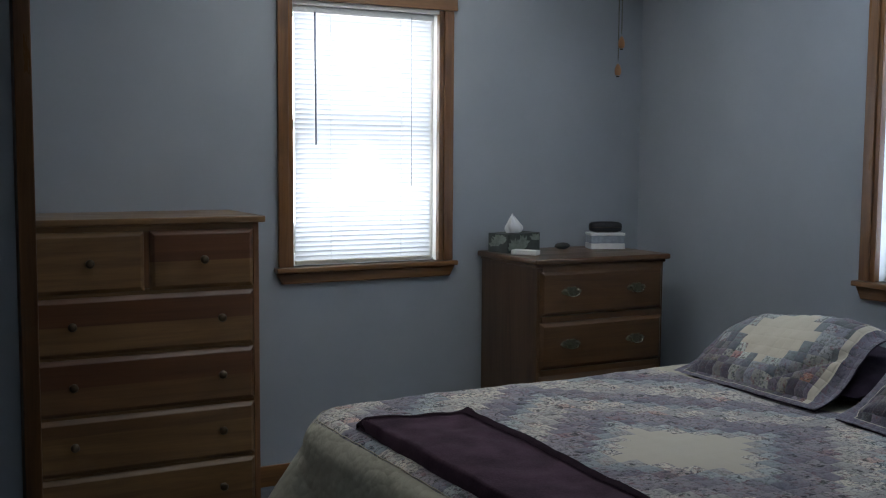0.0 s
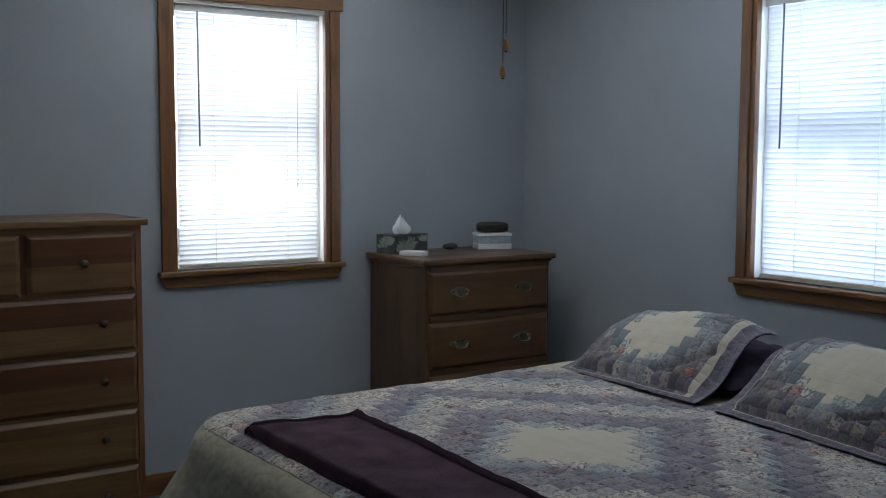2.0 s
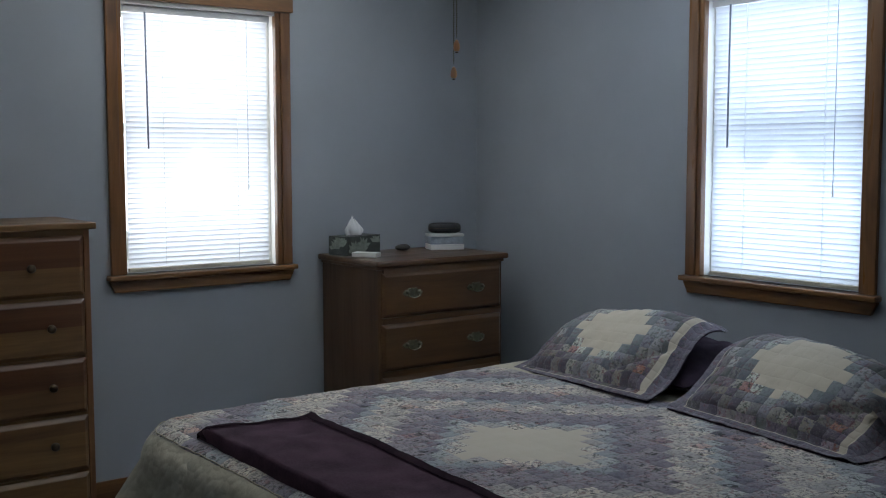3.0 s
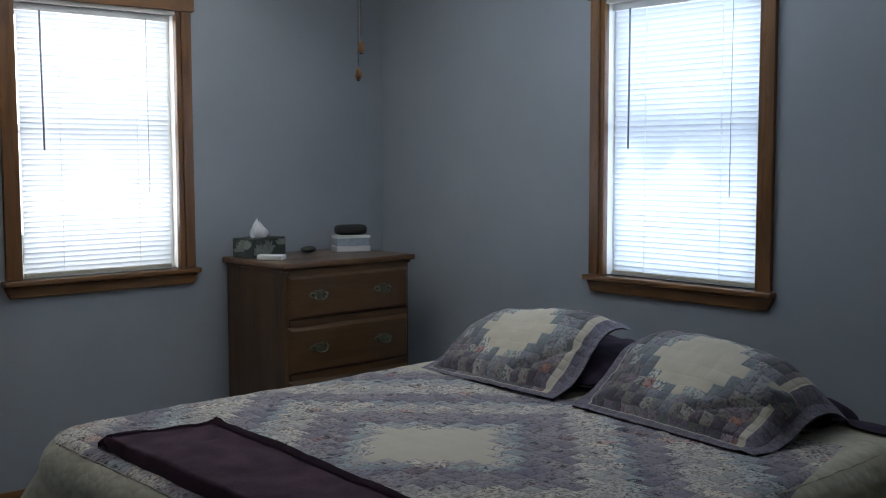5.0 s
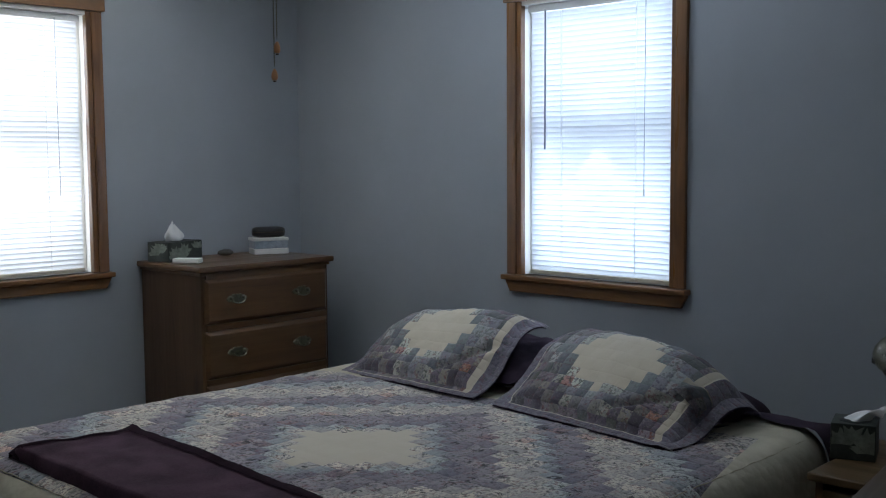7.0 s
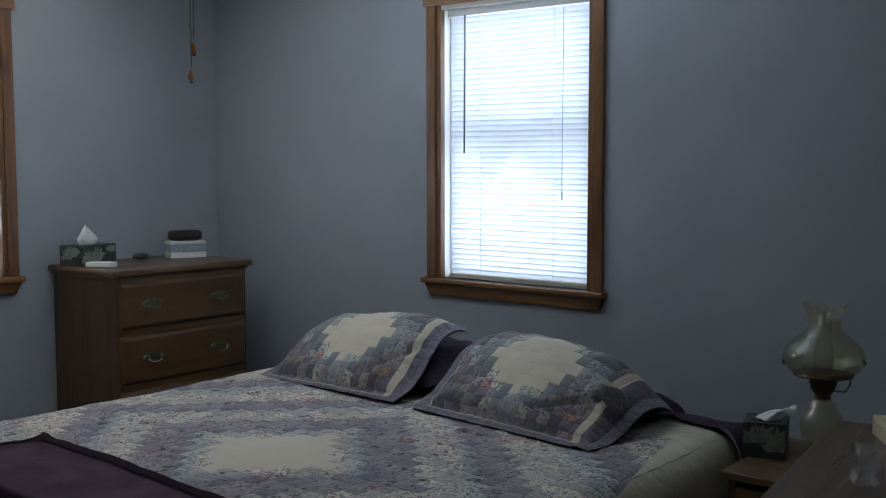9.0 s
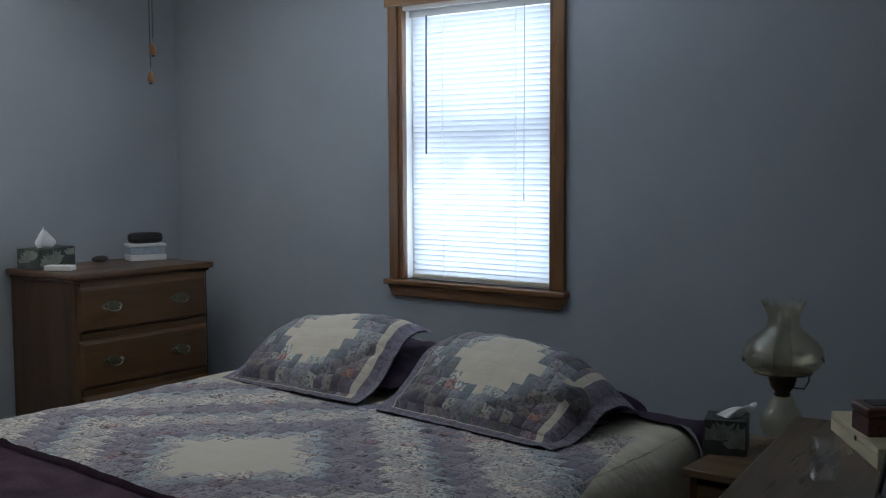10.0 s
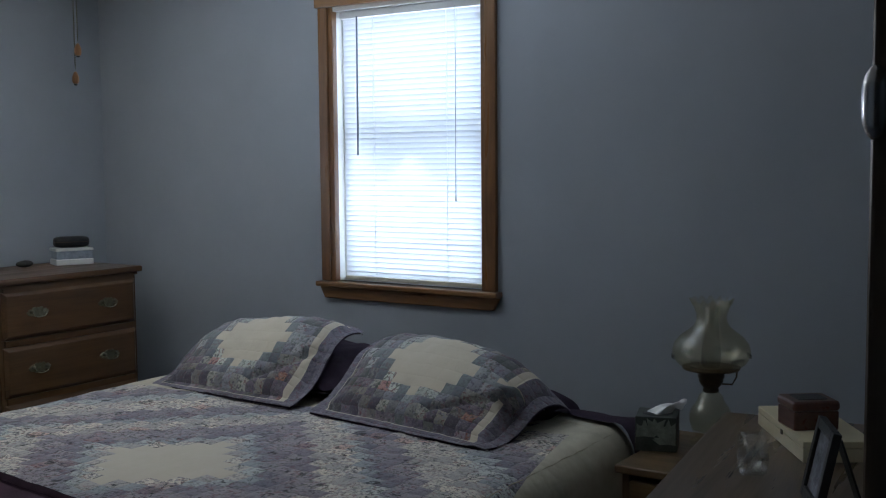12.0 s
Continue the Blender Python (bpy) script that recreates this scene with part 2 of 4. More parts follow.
def sham_material():
    """Stepped diamond of squares on a pillow sham, a plain strip and a printed flange."""
    m, nt, b = node_material("patchwork_sham")
    uvn = nt.nodes.new("ShaderNodeUVMap")
    uvn.uv_map = "cloth"
    sp = nt.nodes.new("ShaderNodeSeparateXYZ")
    link(nt, uvn.outputs[0], sp.inputs[0])
    M = lambda op, a, c=None: math_node(nt, op, a, c)
    s = 0.042
    x, y = sp.outputs[0], M("SUBTRACT", sp.outputs[1], 0.035)
    u, v = M("DIVIDE", x, s), M("DIVIDE", y, s)
    iu, iv = M("FLOOR", M("ADD", u, 0.5)), M("FLOOR", M("ADD", v, 0.5))
    k = M("ADD", M("MULTIPLY", M("ABSOLUTE", iu), 0.78), M("ABSOLUTE", iv))
    tones = [CREAM, CREAM, CREAM, CREAM, (0.43, 0.45, 0.43), (0.32, 0.32, 0.34), (0.27, 0.265, 0.25), (0.20, 0.165, 0.195), (0.25, 0.23, 0.20), (0.175, 0.145, 0.165), (0.20, 0.165, 0.20), (0.165, 0.15, 0.155)]
    col = ramp(nt, M("DIVIDE", M("ADD", k, 0.3), 12.0), [(i / 12.0, c) for i, c in enumerate(tones)], "CONSTANT")
    wn_ = nt.nodes.new("ShaderNodeTexWhiteNoise")
    cv = nt.nodes.new("ShaderNodeCombineXYZ")
    link(nt, iu, cv.inputs[0])
    link(nt, iv, cv.inputs[1])
    link(nt, cv.outputs[0], wn_.inputs["Vector"])
    patch = M("GREATER_THAN", k, 3.7)
    shade = ramp(nt, wn_.outputs["Value"], [(0.0, (0.55, 0.60, 0.64)), (0.3, (0.85, 0.86, 0.92)), (0.6, (1.12, 1.12, 1.08)), (0.80, (1.45, 1.45, 1.35)), (0.975, (1.5, 0.85, 0.72))], "CONSTANT")
    col = mix(nt, patch, col, mix(nt, 1.0, col, shade, "MULTIPLY"))
    col = print_over(nt, col, wn_.outputs["Value"], M("MULTIPLY", patch, M("ADD", 0.25, M("MULTIPLY", wn_.outputs["Value"], 0.6))))
    far = M("MAXIMUM", M("MAXIMUM", M("SUBTRACT", x, 0.292), M("MULTIPLY", M("SUBTRACT", -0.334, x), 6.0)), M("MULTIPLY", M("SUBTRACT", M("ABSOLUTE", sp.outputs[1]), 0.215), 9.0))
    col = mix(nt, M("GREATER_THAN", far, 0.0), col, CREAM)
    col = mix(nt, M("GREATER_THAN", far, 0.028), col, print_over(nt, mix(nt, 0.0, (0.205, 0.19, 0.235), CREAM), wn_.outputs["Value"], 0.5))
    fu, fv = M("SUBTRACT", M("SUBTRACT", u, iu), 0.0), M("SUBTRACT", M("SUBTRACT", v, iv), 0.0)
    pu = M("SUBTRACT", 1.0, M("MULTIPLY", M("MULTIPLY", fu, fu), 4.0))
    pv = M("SUBTRACT", 1.0, M("MULTIPLY", M("MULTIPLY", fv, fv), 4.0))
    puff = M("MULTIPLY", M("POWER", M("MAXIMUM", M("MULTIPLY", pu, pv), 0.0), 0.4), M("ADD", M("MULTIPLY", patch, 0.75), 0.25))
    fabric_finish(nt, b, col, puff, 0.007)
    return m


WALL = paint_wall("blue_grey_paint", (0.371, 0.403, 0.440))
CEIL = paint_wall("white_ceiling_paint", (0.82, 0.79, 0.70))
CARPET = plain("slate_carpet", (0.11, 0.115, 0.135), 0.95, vary=0.3, scale=30, bumps=0.9, fine=420)
PINE_X = wood("window_pine_x", (0.10, 0.042, 0.014), (0.30, 0.145, 0.05), "x", 0.32)
PINE_Z = wood("window_pine_z", (0.10, 0.042, 0.014), (0.27, 0.125, 0.045), "z", 0.30)
CHEST_X = wood("chest_amber_board", (0.125, 0.062, 0.024), (0.27, 0.150, 0.060), "x", 0.36, knots=0.12)
CHEST_RED = wood("chest_red_board", (0.085, 0.030, 0.012), (0.165, 0.066, 0.028), "x", 0.36, knots=0.2)
CHEST_MID = wood("chest_brown_board", (0.10, 0.045, 0.018), (0.21, 0.108, 0.045), "x", 0.36, knots=0.2)
CHEST_Z = wood("chest_cedar_z", (0.11, 0.045, 0.018), (0.30, 0.14, 0.06), "z", 0.38, knots=0.2)
DRES_X = wood("dresser_pine_x", (0.064, 0.029, 0.011), (0.15, 0.074, 0.029), "x", 0.34, knots=0.35)
DRES_Y = wood("nightstand_pine", (0.085, 0.050, 0.021), (0.18, 0.112, 0.050), "y", 0.4, knots=0.2)
DRES_Z = wood("dresser_pine_z", (0.05, 0.023, 0.009), (0.115, 0.058, 0.024), "z", 0.36, knots=0.7)
WALNUT_X = wood("dark_dresser_top", (0.065, 0.040, 0.022), (0.135, 0.085, 0.046), "x", 0.30, knots=0.3)
WALNUT_Z = wood("dark_dresser_side", (0.075, 0.048, 0.03), (0.15, 0.095, 0.055), "z", 0.36, knots=0.3)
VINYL = plain("white_vinyl", (0.80, 0.79, 0.74), 0.35, vary=0.04)
SLAT = slat_material()
BRASS = plain("aged_brass", (0.19, 0.185, 0.135), 0.36, 1.0, vary=0.35, scale=60)
BAIL = plain("worn_brass", (0.62, 0.60, 0.46), 0.22, 1.0, vary=0.25, scale=80)
DARKKNOB = plain("dark_bronze", (0.10, 0.075, 0.05), 0.35, 0.8, vary=0.3, scale=60)
PIPING = plain("cream_cord", (0.50, 0.45, 0.33), 0.9, vary=0.2, scale=120)
QUILT, SHAM = quilt_material(), sham_material()
PURPLE = plain("plum_velvet", (0.072, 0.040, 0.058), 0.85, vary=0.45, scale=9, bumps=0.5, fine=160, gloss=0.12)
BINDING = plain("dark_binding", (0.024, 0.012, 0.019), 0.95, vary=0.3, scale=30, bumps=0.5, fine=300, gloss=0.06)
MAUVE = plain("dark_mauve_cotton", (0.055, 0.040, 0.060), 0.85, vary=0.25, scale=20, bumps=0.4, fine=300, gloss=0.12)
SHEET = plain("pale_sheet", (0.55, 0.53, 0.47), 0.85, vary=0.08, scale=14, bumps=0.3)
PANE = glass_material("window_glass")
LAMPGLASS = lustre_glass("amber_lamp_glass", (0.968, 0.95, 0.875), 0.0, 0.004, 0.003, 0.06)
CLEAR = lustre_glass("clear_glass", (0.98, 0.985, 0.975), 0.005, 0.03, 0.005, 0.12)
BLACKV = plain("black_leatherette", (0.016, 0.016, 0.018), 0.45, vary=0.3, scale=60, bumps=0.5)
WHITEP = plain("white_plastic", (0.78, 0.78, 0.76), 0.4, vary=0.04)
CLOUDY = plain("cloudy_plastic", (0.34, 0.39, 0.46), 0.3, vary=0.25, scale=40)
TISSUE = plain("tissue_paper", (0.85, 0.85, 0.84), 0.9, vary=0.03)
CREAMBOX = plain("cream_lacquer", (0.62, 0.55, 0.36), 0.4, vary=0.08)
REDBOX = wood("red_brown_box", (0.05, 0.014, 0.008), (0.14, 0.045, 0.022), "x", 0.3, knots=0)
STONE = plain("dark_stone", (0.05, 0.05, 0.045), 0.6, vary=0.4, scale=50)
PHOTO = plain("grey_photograph", (0.24, 0.25, 0.28), 0.25, vary=0.6, scale=30)
CARD = plain("leaf_print_card", (0.05, 0.06, 0.052), 0.5, vary=0.5, scale=25)
LEAF = plain("pale_leaf_print", (0.25, 0.285, 0.24), 0.55, vary=0.4, scale=40)
BOB = wood("orange_pine_bob", (0.62, 0.27, 0.11), (0.85, 0.46, 0.22), "z", 0.4, knots=0)
STEEL = plain("bright_steel", (0.72, 0.73, 0.75), 0.25, 1.0, vary=0.1)

# ---- shapes ----


def bm_box(x0, x1, y0, y1, z0, z1, bev=0.0, seg=2, bm=None):
    bm = bm or bmesh.new()
    r = bmesh.ops.create_cube(bm, size=1.0)
    vs = r["verts"]
    for v in vs:
        v.co = Vector(((x0 + x1) / 2 + v.co.x * (x1 - x0), (y0 + y1) / 2 + v.co.y * (y1 - y0), (z0 + z1) / 2 + v.co.z * (z1 - z0)))
    if bev:
        es = list({e for v in vs for e in v.link_edges})
        bmesh.ops.bevel(bm, geom=es, offset=bev, segments=seg, affect="EDGES", profile=0.6)
    return bm


def bm_lathe(profile, n=28, bm=None, centre=(0, 0, 0)):
    """Turn (radius, height) pairs round the z axis."""
    bm = bm or bmesh.new()
    rings = []
    for r, z in profile:
        if r < 1e-5:
            rings.append([bm.verts.new((centre[0], centre[1], centre[2] + z))])
        else:
            rings.append([bm.verts.new((centre[0] + r * math.cos(2 * math.pi * i / n), centre[1] + r * math.sin(2 * math.pi * i / n), centre[2] + z)) for i in range(n)])
    for a, c in zip(rings, rings[1:]):
        for i in range(n):
            j = (i + 1) % n
            if len(a) == 1 and len(c) == 1:
                continue
            if len(a) == 1:
                f = bm.faces.new((a[0], c[j], c[i]))
            elif len(c) == 1:
                f = bm.faces.new((a[i], a[j], c[0]))
            else:
                f = bm.faces.new((a[i], a[j], c[j], c[i]))
            f.smooth = True
    return bm


def bm_tube(points, r, n=8, bm=None):
    """A round bar along points."""
    bm = bm or bmesh.new()
    pts = [Vector(p) for p in points]
    rings = []
    for i, p in enumerate(pts):
        way = (pts[min(i + 1, len(pts) - 1)] - pts[max(i - 1, 0)]).normalized()
        side = way.cross(Vector((0, 0, 1)) if abs(way.z) < 0.9 else Vector((1, 0, 0))).normalized()
        up = side.cross(way)
        rings.append([bm.verts.new(p + r * (side * math.cos(2 * math.pi * k / n) + up * math.sin(2 * math.pi * k / n))) for k in range(n)])
    for a, c in zip(rings, rings[1:]):
        for k in range(n):
            bm.faces.new((a[k], a[(k + 1) % n], c[(k + 1) % n], c[k])).smooth = True
    bm.faces.new(rings[0][::-1])
    bm.faces.new(rings[-1])
    return bm


def bm_grid(nu, nv, fn, closed=False):
    bm = bmesh.new()
    g = [[bm.verts.new(fn(i / nu, j / nv)) for j in range(nv + 1)] for i in range(nu + 1)]
    for i in range(nu):
        for j in range(nv):
            bm.faces.new((g[i][j], g[i + 1][j], g[i + 1][j + 1], g[i][j + 1])).smooth = True
    return bm


def part(name, bm, material, parent=None, label="", smooth=False):
    me = bpy.data.meshes.new(name)
    bmesh.ops.recalc_face_normals(bm, faces=bm.faces)
    if smooth:
        for f in bm.faces:
            f.smooth = True
    bm.to_mesh(me)
    bm.free()
    me.materials.append(material)
    ob = new(name, me)
    if parent is not None:
        ob.parent = parent
    if label:
        tagged(ob, label)
    return ob


def thing(name, m, label, category, group="", kind=""):
    ob = new(name)
    ob.empty_display_size = 0.1
    ob.matrix_basis = m
    return tagged(ob, label, category, group, kind)


def structure(name, bm, material, label, category):
    return tagged(part(name, bm, material), label, category, kind="structure")


# ---- the room ----
W1 = (1.627, 2.382)   # opening of the north window, x
W2 = (2.942, 2.172)   # opening of the east window, y
ZS, ZH = 0.956, 2.10  # stool and head

T = 0.14
bm = bm_box(XW - T, W1[0], YN, YN + T, 0, ZC)
bm_box(W1[1], XE + T, YN, YN + T, 0, ZC, bm=bm)
bm_box(W1[0], W1[1], YN, YN + T, 0, ZS, bm=bm)
bm_box(W1[0], W1[1], YN, YN + T, ZH, ZC, bm=bm)
structure("wall_north", bm, WALL, "blue-grey painted plaster wall with a window opening", "wall")
bm = bm_box(XE, XE + T, YS - 1.7, W2[1], 0, ZC)
bm_box(XE, XE + T, W2[0], YN, 0, ZC, bm=bm)
bm_box(XE, XE + T, W2[1], W2[0], 0, ZS, bm=bm)
bm_box(XE, XE + T, W2[1], W2[0], ZH, ZC, bm=bm)
structure("wall_east", bm, WALL, "blue-grey painted plaster wall with a window opening", "wall")
DL, DR = -0.03, 0.921   # doorway in the south wall
bm = bm_box(XW - T, DL - 0.02, YS - 0.12, YS, 0, ZC)
bm_box(DR + 0.02, XE, YS - 0.12, YS, 0, ZC, bm=bm)
bm_box(DL - 0.02, DR + 0.02, YS - 0.12, YS, 2.06, ZC, bm=bm)
structure("wall_south", bm, WALL, "blue-grey painted wall with an open doorway", "wall")
structure("wall_west", bm_box(XW - T, XW, YS, YN, 0, ZC), WALL, "blue-grey painted plaster wall", "wall")
bm = bm_box(XW, 0.345, 2.90, 3.0, 0, ZC)
bm_box(0.275, 0.345, 3.0, YN, 0, ZC, bm=bm)
structure("wall_closet", bm, WALL, "blue-grey painted closet wall beside the chest", "wall")
structure("floor", bm_box(XW - T, XE + T, -1.5, YN + T, -0.1, 0), CARPET, "dark slate-blue carpeted floor", "floor")
structure("ceiling", bm_box(XW - T, XE + T, -1.5, YN + T, ZC, ZC + 0.1), CEIL, "plain white painted ceiling", "ceiling")
# hall behind the doorway
bm = bm_box(XW - T, XW, -1.5, YS - 0.12, 0, ZC)
bm_box(XW - T, XE + T, -1.6, -1.5, 0, ZC, bm=bm)
structure("wall_hall", bm, WALL, "plain painted wall of the hall outside", "wall")
# baseboards
bm = bm_box(0.345, XE, YN - 0.014, YN, 0.0, 0.092, 0.004)
bm_box(XE - 0.014, XE, YS, YN - 0.016, 0.0, 0.092, 0.004, bm=bm)
structure("baseboard", bm, PINE_X, "stained pine baseboard along the walls", "baseboard")
# doorway lining and casings
bm = bm_box(DR, DR + 0.02, YS - 0.125, YS + 0.004, 0, 2.04, 0.006, 3)
bm_box(DL - 0.02, DL, YS - 0.125, YS + 0.004, 0, 2.04, 0.006, 3, bm=bm)
bm_box(DL - 0.02, DR + 0.02, YS - 0.125, YS + 0.004, 2.04, 2.06, bm=bm)
structure("door_frame", bm, WALNUT_Z, "dark varnished door lining of the doorway", "door frame")
bm = bm_box(0.350, 0.392, 2.882, 3.0, 0, ZC - 0.3, 0.004)
structure("trim", bm, PINE_Z, "stained pine corner trim of the closet", "trim")


def window(name, m, label, w):
    """A double-hung window with stained casings. Local: x along the wall, y out of the room, origin at the left end of the opening."""
    win = thing(name, m, label, "window", kind="structure")
    cw, th = 0.056, 0.02
    part("casing", bm_box(-cw + 0.008, 0, -th, 0.0, ZS + 0.001, ZH - 0.001, 0.004), PINE_Z, win, "stained pine casing")
    part("casing", bm_box(w, w + cw - 0.008, -th, 0.0, ZS + 0.001, ZH - 0.001, 0.004), PINE_Z, win, "stained pine casing")
    part("head_casing", bm_box(-cw - 0.008, w + cw + 0.008, -th - 0.004, 0.0, ZH, ZH + 0.072, 0.004), PINE_X, win, "stained pine head casing")
    part("stool", bm_box(-cw - 0.009, w + cw + 0.009, -0.045, 0.05, ZS - 0.022, ZS, 0.007, 3), PINE_X, win, "stained pine stool with a rounded nose")
    bm = bm_box(-cw - 0.002, w + cw + 0.002, -th, 0.0, ZS - 0.073, ZS - 0.023, 0.005)
    for v in bm.verts:
        if v.co.z < ZS - 0.055:
            v.co.x += 0.022 * (1 if v.co.x < w / 2 else -1)
    part("apron", bm, PINE_X, win, "stained pine apron with cut corners")
    # lining of the opening
    for a, c in ((0.0, 0.018), (w - 0.018, w)):
        part("jamb", bm_box(a, c, -0.004, T, ZS, ZH), VINYL, win, "pale painted jamb")
        e0, e1 = (0.0, 0.022) if a == 0 else (w - 0.022, w)
        part("jamb_edge", bm_box(e0, e1, -0.010, 0.020, ZS, ZH - 0.001, 0.003), PINE_Z, win, "stained inner edge")
        part("stop", bm_box(a + (0.018 if a == 0 else -0.016), c + (0.016 if a == 0 else -0.018), 0.062, 0.085, ZS, ZH, 0.003), VINYL, win)
    part("head_jamb", bm_box(0.018, w - 0.018, -0.004, T, ZH - 0.018, ZH), VINYL, win)
    part("sill", bm_box(0.018, w - 0.018, 0.05, T + 0.03, ZS - 0.02, ZS + 0.01), VINYL, win)
    zm = 1.575
    for nm, y, za, zb in (("lower_sash", 0.088, ZS + 0.01, zm + 0.02), ("upper_sash", 0.113, zm - 0.02, ZH - 0.018)):
        bm = bm_box(0.02, 0.06, y, y + 0.024, za, zb)
        bm_box(w - 0.06, w - 0.02, y, y + 0.024, za, zb, bm=bm)
        bm_box(0.06, w - 0.06, y, y + 0.024, za, za + 0.04, bm=bm)
        bm_box(0.06, w - 0.06, y, y + 0.024, zb - 0.04, zb, bm=bm)
        s = part(nm, bm, VINYL, win, "white double-hung sash")
        p = part("pane", bm_box(0.058, w - 0.058, y + 0.009, y + 0.013, za + 0.038, zb - 0.038), PANE, s)
        p.visible_shadow = False
    return win


window("window_1", pose(W1[0], YN, 0), "double-hung window with dark stained pine casing", W1[1] - W1[0])
window("window_2", pose(XE, W2[0], 0, 0, 0, -90), "double-hung window with dark stained pine casing", W2[0] - W2[1])


def blind(m, label, tilt, w):
    """A mini blind, let down. Local as for the window."""
    a, c, y = 0.045, w - 0.045, 0.035
    bl = thing("window_blind", m, label, "blind", group="window blinds")
    part("headrail", bm_box(a - 0.008, c + 0.008, y - 0.014, y + 0.02, ZH - 0.048, ZH - 0.02, 0.002), WHITEP, bl, "white metal headrail")
    top, low, n = ZH - 0.062, ZS + 0.032, 50
    # one gently crowned slat
    bm = bmesh.new()
    prof = [(-0.0125 + 0.025 * i / 6, 0.0022 * (1 - ((i - 3) / 3) ** 2)) for i in range(7)]
    rot = Matrix.Rotation(radians(tilt), 3, "X")
    rows_ = []
    for x in (a, c):
        rows_.append([bm.verts.new(Vector((x, 0, 0)) + rot @ Vector((0, p, q))) for p, q in prof])
    for i in range(6):
        bm.faces.new((rows_[0][i], rows_[1][i], rows_[1][i + 1], rows_[0][i + 1])).smooth = True
    first = part("slat", bm, SLAT, bl)
    first.location = (0, y, low)
    rnd = random.Random(5)
    for i in range(1, n):
        s = new("slat", first.data)
        s.parent = bl
        s.location = (0, y + rnd.uniform(-0.0006, 0.0006), low + (top - low) * i / (n - 1))
        s.rotation_euler = (radians(rnd.uniform(-2.2, 2.2)), radians(rnd.uniform(-0.06, 0.06)), 0)
    part("bottom_rail", bm_box(a, c, y - 0.010, y + 0.010, ZS + 0.006, ZS + 0.022, 0.003), CREAMRAIL, bl, "cream bottom rail")
    for x in (a + 0.165, c - 0.155):
        bm = bm_tube([(x, y - 0.0115, ZS + 0.01), (x, y - 0.0115, ZH - 0.04)], 0.0009, 5)
        bm_tube([(x, y + 0.0125, ZS + 0.01), (x, y + 0.0125, ZH - 0.04)], 0.0009, 5, bm)
        part("ladder_cord", bm, WHITEP, bl)
    part("wand", bm_tube([(a + 0.088, y - 0.02, ZH - 0.045), (a + 0.09, y - 0.026, 1.485)], 0.0038, 6), WANDP, bl, "clear plastic tilt wand")
    part("lift_cord", bm_tube([(c - 0.108, y - 0.018, ZH - 0.04), (c - 0.108, y - 0.022, 1.33)], 0.0014, 5), CORDG, bl, "thin lift cord")
    part("tassel", bm_lathe([(0, 0), (0.004, 0.002), (0.003, 0.03), (0, 0.032)], 8, centre=(c - 0.108, y - 0.022, 1.30)), WHITEP, bl)
    return bl


CREAMRAIL = plain("cream_rail", (0.62, 0.58, 0.46), 0.45, vary=0.05)
WANDP = plain("grey_wand", (0.22, 0.25, 0.30), 0.25, vary=0.1)
CORDG = plain("grey_cord", (0.32, 0.34, 0.38), 0.7, vary=0.1)
blind(pose(W1[0], YN, 0), "white mini blind let down over a glaring window", -67, W1[1] - W1[0])
blind(pose(XE, W2[0], 0, 0, 0, -90), "white mini blind let down over a bright window", -70, W2[0] - W2[1])

# ---- furniture ----


def drawer_front(name, x0, x1, y, z0, z1, material, parent, label="", lower=None, seam=0.5):
    """A lipped drawer front with a wide chamfer, its face towards -y; lower is the timber of the lower glued board."""
    bm = bmesh.new()
    c = 0.016
    zs = z0 + (z1 - z0) * seam
    loops = []
    for inset, dy in ((0, 0.0), (0, -0.006), (c, -0.019)):
        loops.append([bm.verts.new((x, y + dy, z)) for x, z in ((x0 + inset, z0 + inset), (x1 - inset, z0 + inset), (x1 - inset, zs), (x1 - inset, z1 - inset),
                                                                (x0 + inset, z1 - inset), (x0 + inset, zs))])
    for a, d in zip(loops, loops[1:]):
        for i in range(6):
            bm.faces.new((a[i], a[(i + 1) % 6], d[(i + 1) % 6], d[i]))
    f = loops[-1]
    bm.faces.new((f[0], f[1], f[2], f[5]))
    bm.faces.new((f[5], f[2], f[3], f[4]))
    bm.faces.new(loops[0][::-1])
    bm.normal_update()
    bmesh.ops.bevel(bm, geom=[e for e in bm.edges if e.calc_face_angle(0) > 0.1], offset=0.0018, segments=1, affect="EDGES")
    if lower:
        for f in bm.faces:
            f.material_index = 1 if f.calc_center_median().z < zs else 0
    ob = part(name, bm, material, parent, label)
    if lower:
        ob.data.materials.append(lower)
    return ob


